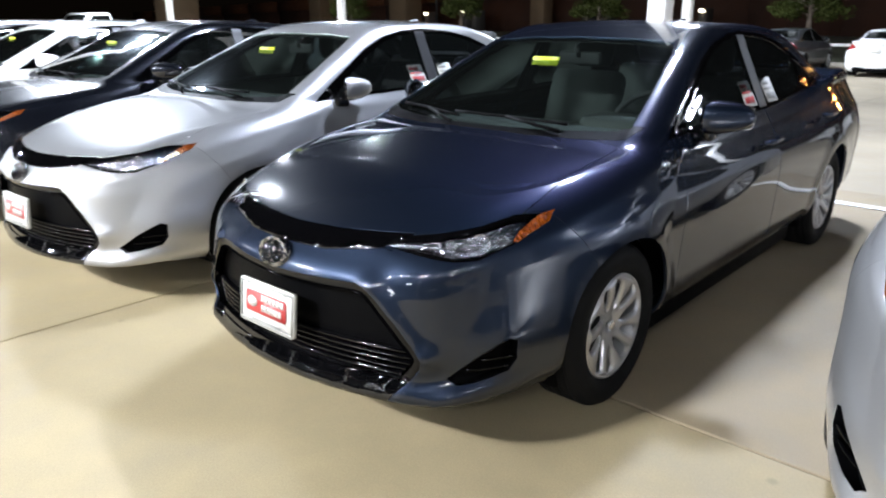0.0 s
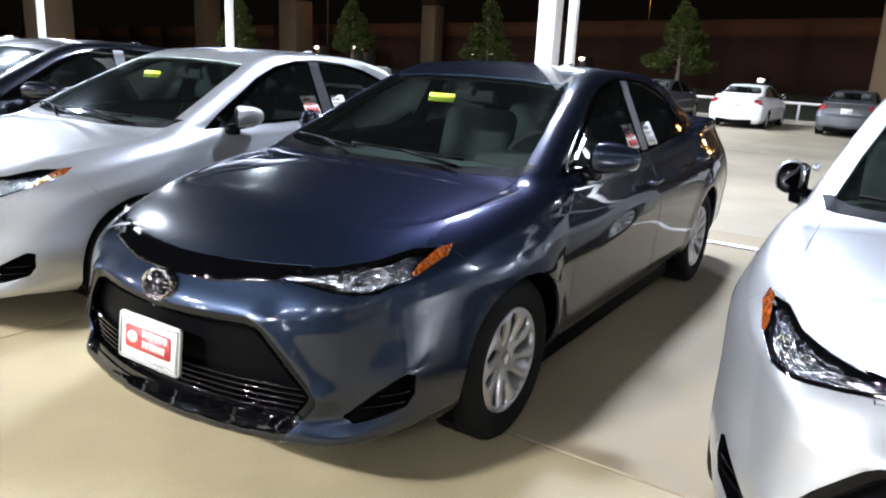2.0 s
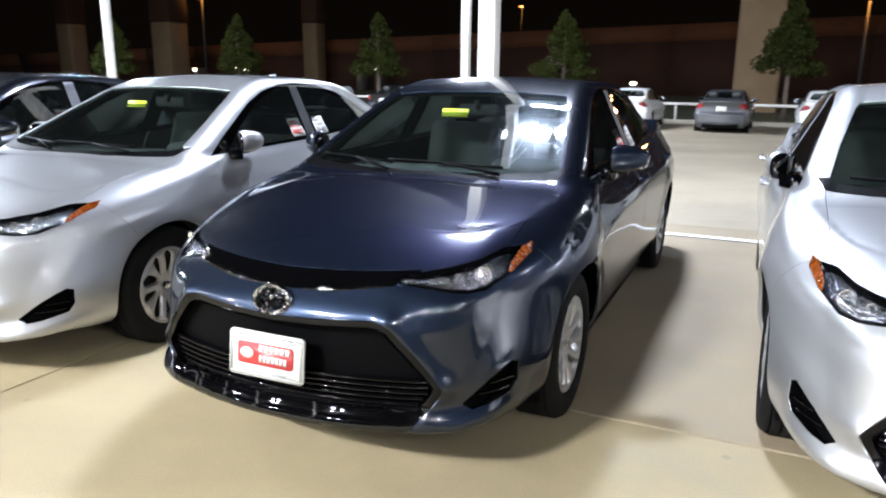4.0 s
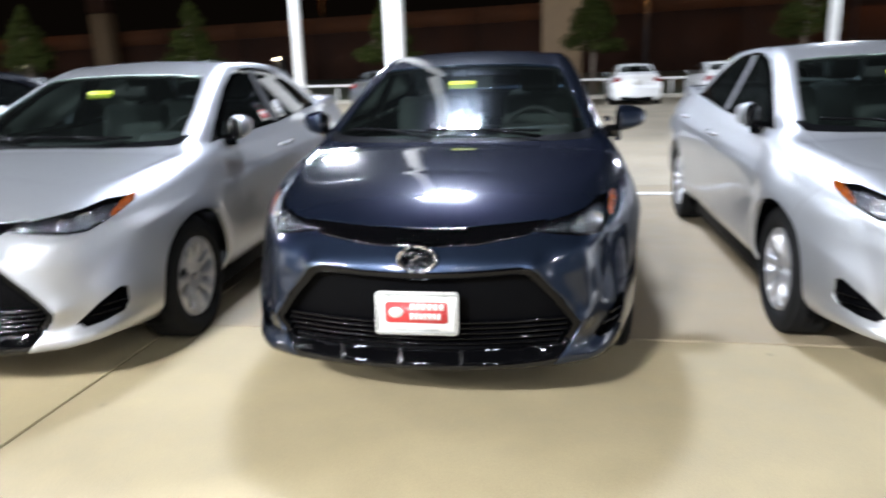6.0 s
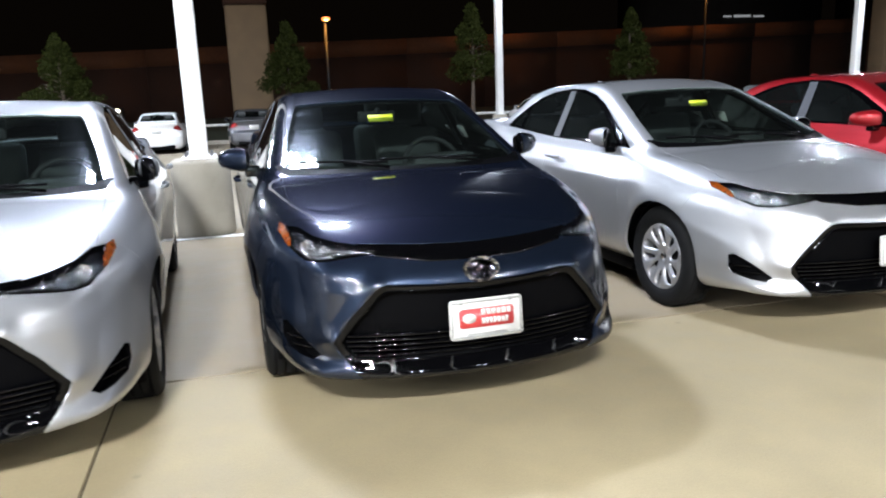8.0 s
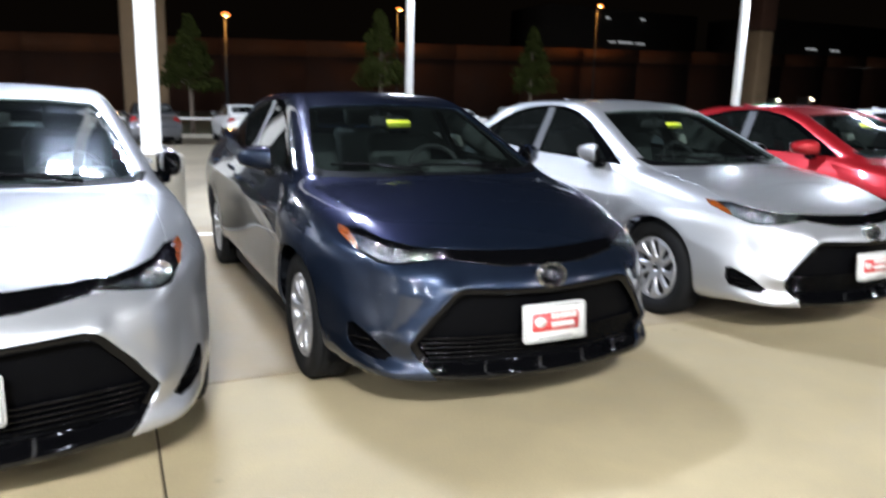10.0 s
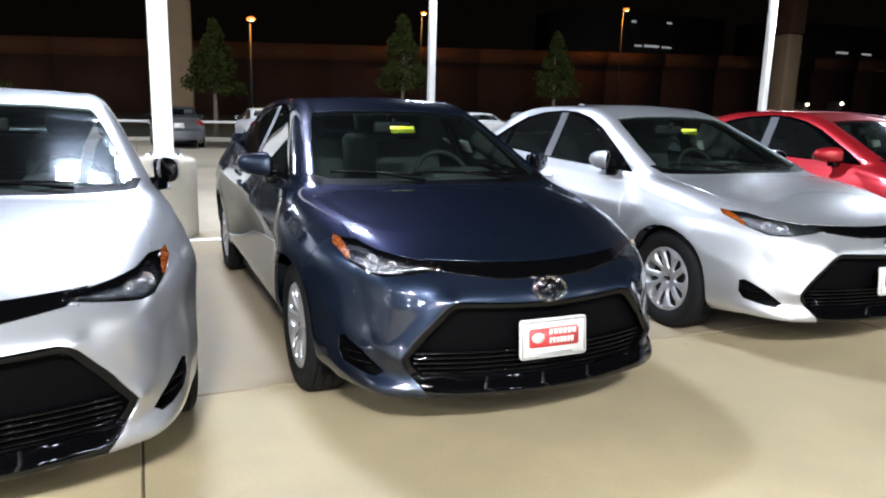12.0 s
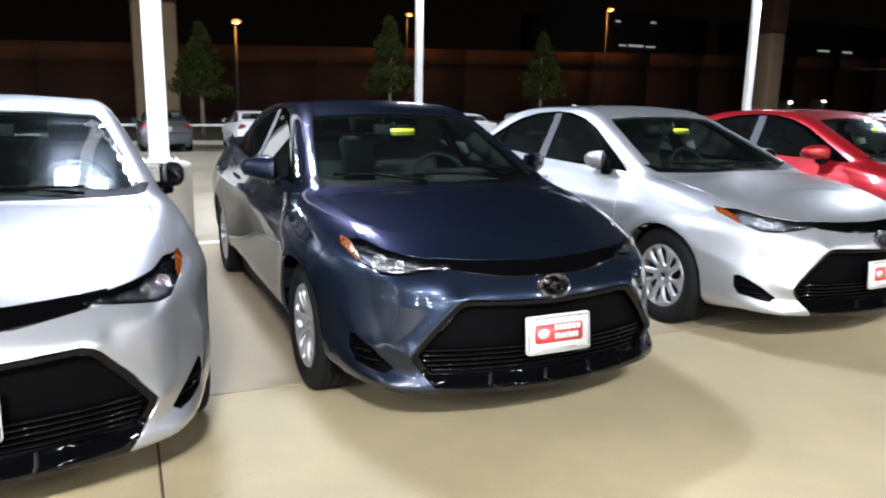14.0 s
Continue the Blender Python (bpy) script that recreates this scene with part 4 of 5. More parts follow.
    # the cowl below the windscreen
    cowl = take(bm, [(-0.05, 1.09), (0.30, 1.113), (0.50, 1.17), (0.672, 1.248), (0.70, 1.36), (0.55, 1.29), (0.30, 1.20), (-0.05, 1.17)], "top", lambda c: c.z > 0.9 and c.y < 1.45)
    # dark lining inside the cabin
    lining = bmesh.new()
    made = {}
    src = [f for f in bm.faces if f.calc_center_median().z > 0.93 and 1.2 < f.calc_center_median().y < 3.95]
    cos = np.array([v.co[:] for f in src for v in f.verts]).reshape(-1, 3)
    nrm = lean(cos)
    k = 0
    for f in src:
        ring = []
        for v in f.verts:
            if v not in made:
                made[v] = lining.verts.new(v.co - 0.03 * Vector(nrm[k]))
            ring.append(made[v])
            k += 1
        lining.faces.new(ring[::-1])
    part("headlining", mirrored(lining, True), M["trim_dark"], car, "dark lining of roof and pillars")

    bm.normal_update()
    hem(bm, 0.0, 0.016)
    coat(part("body", mirrored(bm, True), M["paint_blue"], car, normals=lean))
    for name, panel in (("hood", hood), ("boot_lid", boot), ("front_bumper", bumper)):
        panel = mirrored(panel, True)
        hem(panel, 0.0025 if name == "front_bumper" else 0.003, skip_middle=False)
        coat(part(name, panel, M["paint_blue"], car, normals=lean))
    hem(front_door), hem(rear_door)
    front_doors = pair("front_door", front_door, M["paint_blue"], painted=True)
    rear_doors = pair("rear_door", rear_door, M["paint_blue"], painted=True)
    for g in (screen, back_glass, front_glass, rear_glass, quarter):
        g.normal_update()
        n = lean(np.array([v.co[:] for v in g.verts]))
        for v, d in zip(g.verts, n):
            v.co -= 0.0018 * Vector(d)
    for name, g in (("windscreen", screen), ("rear_window", back_glass)):
        ob = part(name, mirrored(g, True), M["glass_clear" if name == "windscreen" else "glass_rear"], car, normals=lean)
        ob.visible_shadow = False
    for name, g, own in (("door_window", front_glass, front_doors), ("door_window", rear_glass, rear_doors), ("quarter_window", quarter, car)):
        for ob in pair(name, g, M["glass_tint"], own, "dark tinted glass"):
            ob.visible_shadow = False
    hem(surround, 0.0, 0.02)
    pair("window_trim", surround, M["gloss_black"], label="black trim round the side windows")
    hem(pillar, 0.001, 0.02)
    pair("door_pillar", pillar, M["pillar_satin"], label="satin grey pillar between the door windows")
    hem(cowl, 0.002, 0.02)
    part("cowl", mirrored(cowl, True), M["plastic_black"], car, "black plastic cowl panel", lean)

    # front lamps: bowl behind a clear lens
    def sunk(src, depth, grow=0.0):
        b = src.copy()
        n = lean(np.array([v.co[:] for v in b.verts]))
        for v, d in zip(b.verts, n):
            v.co -= depth * Vector(d)
        return b

    bowl = sunk(lamp, 0.024)
    rim = lamp.copy()
    hem(rim, 0.0, 0.034)
    walls = rim.faces.layers.int.get("flat")
    bmesh.ops.delete(rim, geom=[f for f in rim.faces if not f[walls]], context="FACES")
    lenses = pair("headlight", lamp, M["lens"], label="clear headlight lens over chrome reflectors")
    for ob in lenses:
        ob.visible_shadow = False
    pair("lamp_bowl", bowl, M["lamp_facets"], lenses, "silver faceted lamp housing", None)
    hem(brow, 0.0, 0.02), hem(beard, 0.0, 0.02)
    pair("lamp_edge", beard, M["gloss_black"], lenses, "gloss black lower edge of the lamp")
    pair("lamp_brow", brow, M["gloss_black"], lenses, "gloss black upper edge of the lamp")
    pair("lamp_rim", rim, M["gloss_black"], lenses, normals=None)
    # round main reflector, a smaller one beside it and two long chrome blades running inwards
    for sx, own in ((1, lenses[0]), (-1, lenses[1])):
        for fx, fz, r in ((0.652, 0.742, 0.031), (0.592, 0.738, 0.020)):
            fy = face_y(fx, fz) + 0.016
            b = bmesh.new()
            lathe(b, [(0.0, r), (-0.003, r * 0.97), (0.004, r * 0.90), (0.010, r * 0.74), (0.011, r * 0.62), (0.003, r * 0.48), (-0.004, r * 0.25), (-0.006, 0.0001)], "Y", 24, pose(sx * fx, fy, fz, -14, 0, sx * 30))
            part("reflector", b, M["chrome"], own, "bright chrome reflector")
        for (xa, za), (xb, zb), r in (((0.612, 0.768), (0.415, 0.7475), 0.0045), ((0.575, 0.7245), (0.425, 0.7375), 0.0050)):
            b = bmesh.new()
            pts = []
            for k in range(9):
                x, z = xa + (xb - xa) * k / 8, za + (zb - za) * k / 8
                pts.append((sx * x, face_y(x, z) + 0.012, z))
            tube(b, pts, [r * (0.5 + 0.5 * math.sin(math.pi * min(1.0, 0.15 + k / 9))) for k in range(9)], 8)
            part("chrome_blade", b, M["chrome"], own, "slim chrome blade in the lamp")
    pair("turn_signal", amber, M["amber"], lenses, "amber side reflector")
    # grilles
    hem(upper, 0.0, 0.02)
    up = part("upper_grille", mirrored(upper, True), M["gloss_black"], car, "slim gloss black upper grille")
    bed = sunk(lower, 0.040)
    rim = lower.copy()
    hem(rim, 0.0, 0.050)
    walls = rim.faces.layers.int.get("flat")
    bmesh.ops.delete(rim, geom=[f for f in rim.faces if not f[walls]], context="FACES")
    grille = part("lower_grille", mirrored(bed, True), M["plastic_black"], car, "large black trapezoid grille with slats")
    part("grille_surround", mirrored(rim, True), M["gloss_black"], grille)
    lower.free()
    ring = sunk(lower_ring, 0.007)
    lower_ring.free()
    hem(ring, 0.0, 0.02)
    part("grille_frame", mirrored(ring, True), M["slat_black"], grille, "gloss black inner frame of the grille", lean)
    # slats across the opening
    for z in (0.326, 0.347, 0.368, 0.389, 0.410):
        half = -0.028 + min(0.575 - max(0.0, 0.37 - z) * 0.75, 0.578 - max(0.0, z - 0.40) * 0.74)
        b = bmesh.new()
        rows = []
        for k in range(25):
            x = -half + 2 * half * k / 24
            y = float(nose(np.array([z]))[0]) + 0.33 * x * x + 0.022
            rows.append([b.verts.new((x, y + dy, z + dz)) for dy, dz in ((0.02, 0.007), (0.004, 0.0072), (-0.001, 0.0050), (-0.004, 0.0), (-0.001, -0.0050), (0.004, -0.0072), (0.02, -0.007))])
        for p, q in zip(rows, rows[1:]):
            for j in range(6):
                b.faces.new((p[j], q[j], q[j + 1], p[j + 1]))
        part("slat", b, M["slat_black"], grille)
    hem(chin, 0.0, 0.02)
    part("front_lip", mirrored(chin, True), M["gloss_black"], car, "gloss black lower bumper lip", lean)
    bed = sunk(fog, 0.045)
    rim = fog.copy()
    hem(rim, 0.0, 0.05)
    walls = rim.faces.layers.int.get("flat")
    bmesh.ops.delete(rim, geom=[f for f in rim.faces if not f[walls]], context="FACES")
    fogs = pair("bumper_vent", bed, M["plastic_black"], label="black triangular bumper pocket", normals=None)
    pair("vent_rim", rim, M["plastic_black"], fogs, normals=None)
    fog.free()
    # two fins across each pocket
    for sx, own in ((1, fogs[0]), (-1, fogs[1])):
        for z, xa, xb in ((0.345, 0.678, 0.762), (0.378, 0.708, 0.768)):
            b = bmesh.new()
            pts = [(sx * x, face_y(x, z) + 0.026, z) for x in (xa + (xb - xa) * k / 6 for k in range(7))]
            tube(b, pts, 0.006, 8)
            part("fin", b, M["slat_black"], own)
    hem(tail_lamp, 0.002, 0.015)
    pair("tail_light", tail_lamp, M["tail_red"], label="red tail light lens")
    # emblem: a plain oval ring with a bar
    b = bmesh.new()
    n = 40
    for rx, rz, w in ((0.070, 0.046, 0.0075),):
        rows = []
        for k in range(n):
            a = 2 * math.pi * k / n
            c, s = math.cos(a), math.sin(a)
            rows.append([b.verts.new((rx * c + u * c, dy, rz * s + u * s)) for u, dy in ((w, 0.012), (w, -0.004), (w * 0.4, -0.010), (-w * 0.4, -0.010), (-w, -0.004), (-w, 0.012))])
        for k in range(n):
            p, q = rows[k], rows[(k + 1) % n]
            for j in range(5):
                b.faces.new((p[j], p[j + 1], q[j + 1], q[j]))
    bmesh.ops.recalc_face_normals(b, faces=b.faces[:])
    bmesh.ops.transform(b, matrix=pose(0, 0.047, 0.660, -22), verts=b.verts[:])
    badge = part("emblem", b, M["badge_ring"], car, "chrome oval badge")
    b = bmesh.new()
    slab(b, [(0.062 * math.cos(a), 0.038 * math.sin(a)) for a in (2 * math.pi * k / 32 for k in range(32))], 0.004, pose(0, 0.047, 0.660, -22) @ pose(0, -0.001, 0, 90))
    part("badge_face", b, M["badge_dark"], badge, "dark bright-metal badge face")
    # plate on the grille
    b = bmesh.new()
    m = pose(0, -0.002, 0.468, 90 - 6, 0, 0)
    slab(b, rounded(0.308, 0.160, 0.014), 0.014, m)
    plate = part("dealer_plate", b, M["plate_white"], car, "white dealer plate with a red panel")
    for lo, hi in (((-0.150, 0.066), (0.150, 0.0745)), ((-0.150, -0.0745), (0.150, -0.066)), ((-0.150, -0.0655), (-0.1415, 0.0655)), ((0.1415, -0.0655), (0.150, 0.0655))):
        b = bmesh.new()
        box(b, (*lo, 0.0), (*hi, 0.005), 0.0015, 1, m)
        part("plate_frame", b, M["plate_grey"], plate)
    b = bmesh.new()
    slab(b, rounded(0.232, 0.078, 0.012), 0.003, m @ pose(0, 0.004, 0.004))
    part("red_panel", b, M["plate_red"], plate)
    for u, v, w, h, n in ((0.042, 0.022, 0.130, 0.024, 6), (0.036, -0.014, 0.118, 0.024, 7)):
        for k in range(n):
            b = bmesh.new()
            x = u - w / 2 + k * w / n
            cw = w / n - 0.0045
            slab(b, [(x, v - h / 2), (x + cw, v - h / 2), (x + cw, v + h / 2), (x, v + h / 2)], 0.002, m @ pose(0, 0.004, 0.0065))
            part("print_bar", b, M["plate_white"], plate)
    b = bmesh.new()
    slab(b, [(-0.075 + 0.028 * math.cos(a), 0.004 + 0.020 * math.sin(a)) for a in (2 * math.pi * k / 24 for k in range(24))], 0.002, m @ pose(0, 0, 0.0065))
    part("print_oval", b, M["plate_white"], plate)
    b = bmesh.new()
    slab(b, [(-0.085, -0.068), (0.085, -0.068), (0.085, -0.058), (-0.085, -0.058)], 0.001, m @ pose(0, 0, 0.0012))
    part("print_bar", b, M["plate_grey"], plate)
    for sx in (-0.105, 0.105):
        b = bmesh.new()
        lathe(b, [(0.0, 0.008), (0.004, 0.006), (0.005, 0.0001)], "Z", 10, m @ pose(sx, 0.068, 0))
        part("screw", b, M["plate_grey"], plate)
    # rear plate
    b = bmesh.new()
    slab(b, rounded(0.31, 0.155, 0.01), 0.012, pose(0, 4.612, 0.80, 90, 0, 180))
    part("rear_plate", b, M["plate_white"], car, "white plate on the tail")
    # dark rear bumper insert
    b = bmesh.new()
    box(b, (-0.55, 4.56, 0.19), (0.55, 4.63, 0.33), 0.03, 2)
    part("rear_bumper_insert", b, M["plastic_black"], car)

    # wheels and arches
    for y in (FRONT_Y, REAR_Y):
        for s in (1, -1):
            wheel(car, s * HUB_X, y, s)
            b = bmesh.new()
            lathe(b, [(s * 0.80, 0.350), (s * 0.79, 0.362), (s * 0.50, 0.365), (s * 0.50, 0.05)], "X", 30, pose(0, y, HUB_Z), radians(-22), radians(224))
            part("arch_liner", b, M["plastic_black"], car)
    b = bmesh.new()
    box(b, (-0.46, 0.22, 0.245), (0.46, 0.72, 0.262), 0.004, 1)
    box(b, (-0.70, 0.70, 0.185), (0.70, 4.35, 0.215), 0.01, 1)
    part("underbody", b, M["plastic_black"], car)
    # black strips added below the sills in place of the under-car shade
    for s in (1, -1):
        b = bmesh.new()
        box(b, (s * 0.733 - 0.028, 1.37, 0.122), (s * 0.733 + 0.028, 3.26, 0.235), 0.012, 2)
        part("sill_skirt", b, M["plastic_black"], car, "added black strip standing for the shade below the sill")
    # cabin: dash, wheel, seats, mirror
    b = bmesh.new()
    box(b, (-0.69, 1.42, 0.55), (0.69, 1.86, 0.93), 0.07, 3)
    box(b, (0.16, 1.70, 0.85), (0.60, 1.92, 0.985), 0.06, 3)
    part("dashboard", b, M["trim_dash"], car, "grey plastic dashboard")
    b = bmesh.new()
    ring = [(0.19 * math.cos(a), 0.19 * math.sin(a), 0) for a in (2 * math.pi * k / 32 for k in range(33))]
    tube(b, [pose(0.37, 2.02, 0.89, 65) @ Vector(p) for p in ring], 0.016, 8, False)
    tube(b, [pose(0.37, 2.02, 0.89, 65) @ Vector(p) for p in ((-0.19, 0, 0), (0.19, 0, 0))], 0.02, 6)
    tube(b, [(0.37, 2.02, 0.89), (0.37, 1.85, 0.83)], 0.04, 8)
    part("steering_wheel", b, M["trim_dark"], car)
    for x in (-0.37, 0.37):
        seat(car, x, 2.28)
    for x in (-0.36, 0.36):
        seat(car, x, 3.12)
    b = bmesh.new()
    box(b, (-0.12, -0.012, -0.033), (0.12, 0.016, 0.033), 0.012, 2, pose(0, 1.985, 1.225, 8))
    tube(b, [(0, 1.975, 1.235), (0, 1.95, 1.275)], 0.014, 8)
    part("interior_mirror", b, M["trim_dark"], car)
    # yellow sale tag inside the windscreen
    b = bmesh.new()
    slab(b, [(-0.075, -0.022), (0.075, -0.022), (0.075, 0.022), (-0.075, 0.022)], 0.002, pose(-0.03, 1.715, 1.222, 62))
    part("windscreen_tag", b, M["tag_yellow"], car, "bright yellow paper tag")
    # window papers on the left side
    papers = []
    for y0, lab in ((2.395, "white window sheet with red print"), (2.70, "white window sheet")):
        b = bmesh.new()
        x0 = 0.797 - 0.50 * (1.06 - 0.95) - 0.02
        m = pose(x0 - 0.004, y0, 1.06, 90 - 0, 0, 90) @ pose(0, 0, 0, -29)
        slab(b, rounded(0.145, 0.135, 0.006), 0.001, m)
        ob = part("window_sheet", b, M["plate_white"], car, lab)
        papers.append(ob)
        for lo, hi in (((-0.060, -0.052), (0.060, -0.018)), ((-0.060, 0.0), (0.045, 0.012)), ((-0.060, 0.028), (0.02, 0.050))):
            b = bmesh.new()
            slab(b, [lo, (hi[0], lo[1]), hi, (lo[0], hi[1])], 0.001, m @ pose(0, 0, 0.0012))
            part("print_bar", b, M["plate_red" if "red" in lab else "plate_grey"], ob)
    # door mirrors
    for s in (1, -1):
        mir = new("door_mirror")
        mir.parent = car
        mir.matrix_basis = pose(s * 0.80, 1.70, 0.965)
        b = bmesh.new()
        bmesh.ops.create_uvsphere(b, u_segments=32, v_segments=20, radius=1.0)
        for v in b.verts:
            x, y, z = v.co
            x, y, z = (math.copysign(abs(c) ** e, c) for c, e in ((x, 0.55 if x < 0 else 0.8), (y, 0.78), (z, 0.78)))
            y = y * (0.082 if y < 0 else 0.030)
            v.co = (s * (0.100 + 0.090 * x), y * (0.95 - 0.20 * x) + 0.056 * x, 0.062 + (0.064 - 0.016 * x) * z + 0.002 * x)
        if s < 0:
            bmesh.ops.reverse_faces(b, faces=b.faces[:])
        low = b.copy()
        for v in low.verts:
            v.co = Vector((s * 0.100, 0.0, 0.048)) + 0.975 * (v.co - Vector((s * 0.100, 0.0, 0.048)))
        for co, no in (((s * 0.105, 0, 0.004), (s * 0.16, 0, 1)), ((s * 0.024, 0, 0), (s, 0.12, 0))):
            bmesh.ops.bisect_plane(b, geom=b.verts[:] + b.edges[:] + b.faces[:], dist=1e-5, plane_co=co, plane_no=no, clear_inner=True)
        coat(part("mirror_cap", b, M["paint_blue"], mir))
        part("mirror_shell", low, M["gloss_black"], mir, "black lower mirror shell")
        b = bmesh.new()
        box(b, (-0.082, -0.004, -0.048), (0.082, 0.004, 0.048), 0.02, 2, pose(s * 0.100, 0.040, 0.060, 0, 0, s * 28))
        part("mirror_glass", b, M["mirror"], mir, "mirror glass")
        b = bmesh.new()
        box(b, (-0.045, -0.045, -0.034), (0.045, 0.034, 0.030), 0.014, 2, pose(s * 0.004, -0.006, -0.008))
        part("mirror_foot", b, M["gloss_black"], mir)
    # handles
    for own, y, z in ((front_doors, 2.38, 0.845), (rear_doors, 3.33, 0.885)):
        for s, o in ((1, own[0]), (-1, own[1])):
            b = bmesh.new()
            tube(b, [(s * 0.868, y - 0.10, z), (s * 0.892, y - 0.07, z + 0.001), (s * 0.897, y, z + 0.004), (s * 0.892, y + 0.07, z + 0.005), (s * 0.868, y + 0.10, z + 0.004)], [0.011, 0.014, 0.015, 0.014, 0.011], 8)
            coat(part("door_handle", b, M["paint_blue"], o))
    # wipers
    for x0, x1 in ((0.42, -0.16), (-0.12, -0.58)):
        b = bmesh.new()
        pts = []
        for k in range(9):
            x = x0 + (x1 - x0) * k / 8
            z = 0.996 + 0.012 * math.sin(math.pi * k / 8 * 0.6)
            pts.append((x, 1.15 + 0.33 * x * x + (z - 0.985) * 2.3 - 0.012, z + 0.012))
        tube(b, pts, 0.007, 6)
        tube(b, [(x0, 1.11 + 0.33 * x0 * x0, 0.985), pts[4]], 0.008, 6)
        part("wiper", b, M["plastic_black"], car, "black wiper arm and blade")
    # roof aerial
    b = bmesh.new()
    tube(b, [(0, 3.10, 1.372), (0, 3.14, 1.392), (0, 3.20, 1.405), (0, 3.23, 1.370)], [0.022, 0.018, 0.010, 0.006], 8)
    coat(part("roof_fin", b, M["paint_blue"], car))
    return car, coats

# ---------------------------------------------------------------- the ground, the lot and what lies beyond
def structure(name, bm, mat, label, category):
    ob = new(name, as_mesh(bm, name, mat))
    bm.free()
    return tagged(ob, label, category, kind="structure")


def sheet(bm, x0, x1, y0, y1, z, nx=1, ny=1, dz=None):
    vs = [[bm.verts.new((x0 + (x1 - x0) * i / nx, y0 + (y1 - y0) * j / ny, z + (dz(y0 + (y1 - y0) * j / ny) if dz else 0))) for i in range(nx + 1)] for j in range(ny + 1)]
    for j in range(ny):
        for i in range(nx):
            bm.faces.new((vs[j][i], vs[j][i + 1], vs[j + 1][i + 1], vs[j + 1][i]))


bm = bmesh.new()
sheet(bm, -1500, 1500, -1500, 1500, -0.46, 8, 8)
structure("ground", bm, M["soil"], "dark bare ground running out to the horizon", "ground")

# grass verge behind the lot, with a kerb and a low pipe rail
bm = bmesh.new()
sheet(bm, -110, 110, 28.9, 58, -0.30, 90, 24)
for v in bm.verts:
    v.co.z += 0.05 * noise.noise((v.co.x * 0.3, v.co.y * 0.3, 0)) + 0.012 * max(0.0, v.co.y - 33)
structure("verge", bm, M["grass"], "rough short grass rising behind the lot", "grass")
bm = bmesh.new()
box(bm, (-70, 28.65, -0.50), (70, 28.9, -0.23), 0.03, 2)
structure("kerb", bm, M["kerb"], "pale concrete kerb along the back of the lot", "kerb")


def pipe_rail():
    r = thing("pipe_rail", "low white pipe rail on short posts", "railing")
    bm = bmesh.new()
    tube(bm, [(-42, 29.5, 0.36), (42, 29.5, 0.36)], 0.055, 8)
    part("rail", bm, M["rail_white"], r)
    for k in range(35):
        bm = bmesh.new()
        tube(bm, [(-40.8 + 2.4 * k, 29.5, -0.38), (-40.8 + 2.4 * k, 29.5, 0.35)], 0.045, 8)
        part("post", bm, M["rail_white"], r)


pipe_rail()


# ---- light poles
def lot_pole(place, top, heads, radius):
    x, y = place
    g = spill(y)
    p = thing("light_pole", "white steel lot light pole on a concrete pedestal", "light pole", pose(x, y, g), group="lot light poles")
    bm = bmesh.new()
    lathe(bm, [(0.0, 0.30), (0.74, 0.30), (0.77, 0.285), (0.785, 0.25), (0.785, 0.0001)], "Z", 32)
    part("pedestal", bm, M["kerb"], p, "round concrete pedestal")
    bm = bmesh.new()
    box(bm, (-0.17, -0.17, 0.785), (0.17, 0.17, 0.81), 0.006, 1)
    part("base_plate", bm, M["pole_white"], p)
    for sx in (-0.125, 0.125):
        for sy in (-0.125, 0.125):
            bm = bmesh.new()
            lathe(bm, [(0.81, 0.014), (0.85, 0.014), (0.855, 0.008), (0.855, 0.0001)], "Z", 6, pose(sx, sy, 0))
            part("bolt", bm, M["lamp_metal"], p)
    bm = bmesh.new()
    s = radius
    box(bm, (-s, -s, 0.80), (s, s, top + 0.1), 0.02, 2)
    part("shaft", bm, M["pole_white"], p)
    for dx, dy in heads:
        bm = bmesh.new()
        tube(bm, [(0, 0, top + 0.03), (dx * 0.8, dy * 0.8, top + 0.03)], 0.035, 8)
        arm = part("arm", bm, M["pole_white"], p)
        bm = bmesh.new()
        tilt = math.degrees(math.atan2(5.0, top)) if y < -5 else 0.0
        box(bm, (-0.35, -0.33, -0.03), (0.35, 0.33, 0.06), 0.02, 2, pose(dx, dy, top, tilt))
        part("lamp_head", bm, M["lamp_metal"], arm, "flat grey lamp head")


for (place, top, heads, watts), radius in zip(LOT_POLES, (0.092, 0.13, 0.13, 0.13, 0.13, 0.13) + (0.10,) * 17):
    lot_pole(place, top, heads, radius)


def street_lamp(place, z):
    x, y = place
    p = thing("street_lamp", "slim street lamp with an orange glowing head", "street lamp", pose(x, y, -0.46), group="street lamps")
    bm = bmesh.new()
    tube(bm, [(0, 0, 0), (0, 0, z + 0.3)], [0.11, 0.06], 8)
    part("pole", bm, M["street_metal"], p)
    bm = bmesh.new()
    tube(bm, [(0, 0, z + 0.55), (0, -0.55, z + 0.62)], 0.04, 6)
    part("arm", bm, M["street_metal"], p)
    bm = bmesh.new()
    bmesh.ops.create_uvsphere(bm, u_segments=14, v_segments=8, radius=0.5, matrix=pose(0, -0.5, z + 0.50) @ Matrix.Diagonal((0.55, 0.7, 0.26, 1)))
    part("lamp", bm, M["lamp_glow"], p, "glowing orange lamp")


for place, z, watts in STREET:
    street_lamp(place, z)

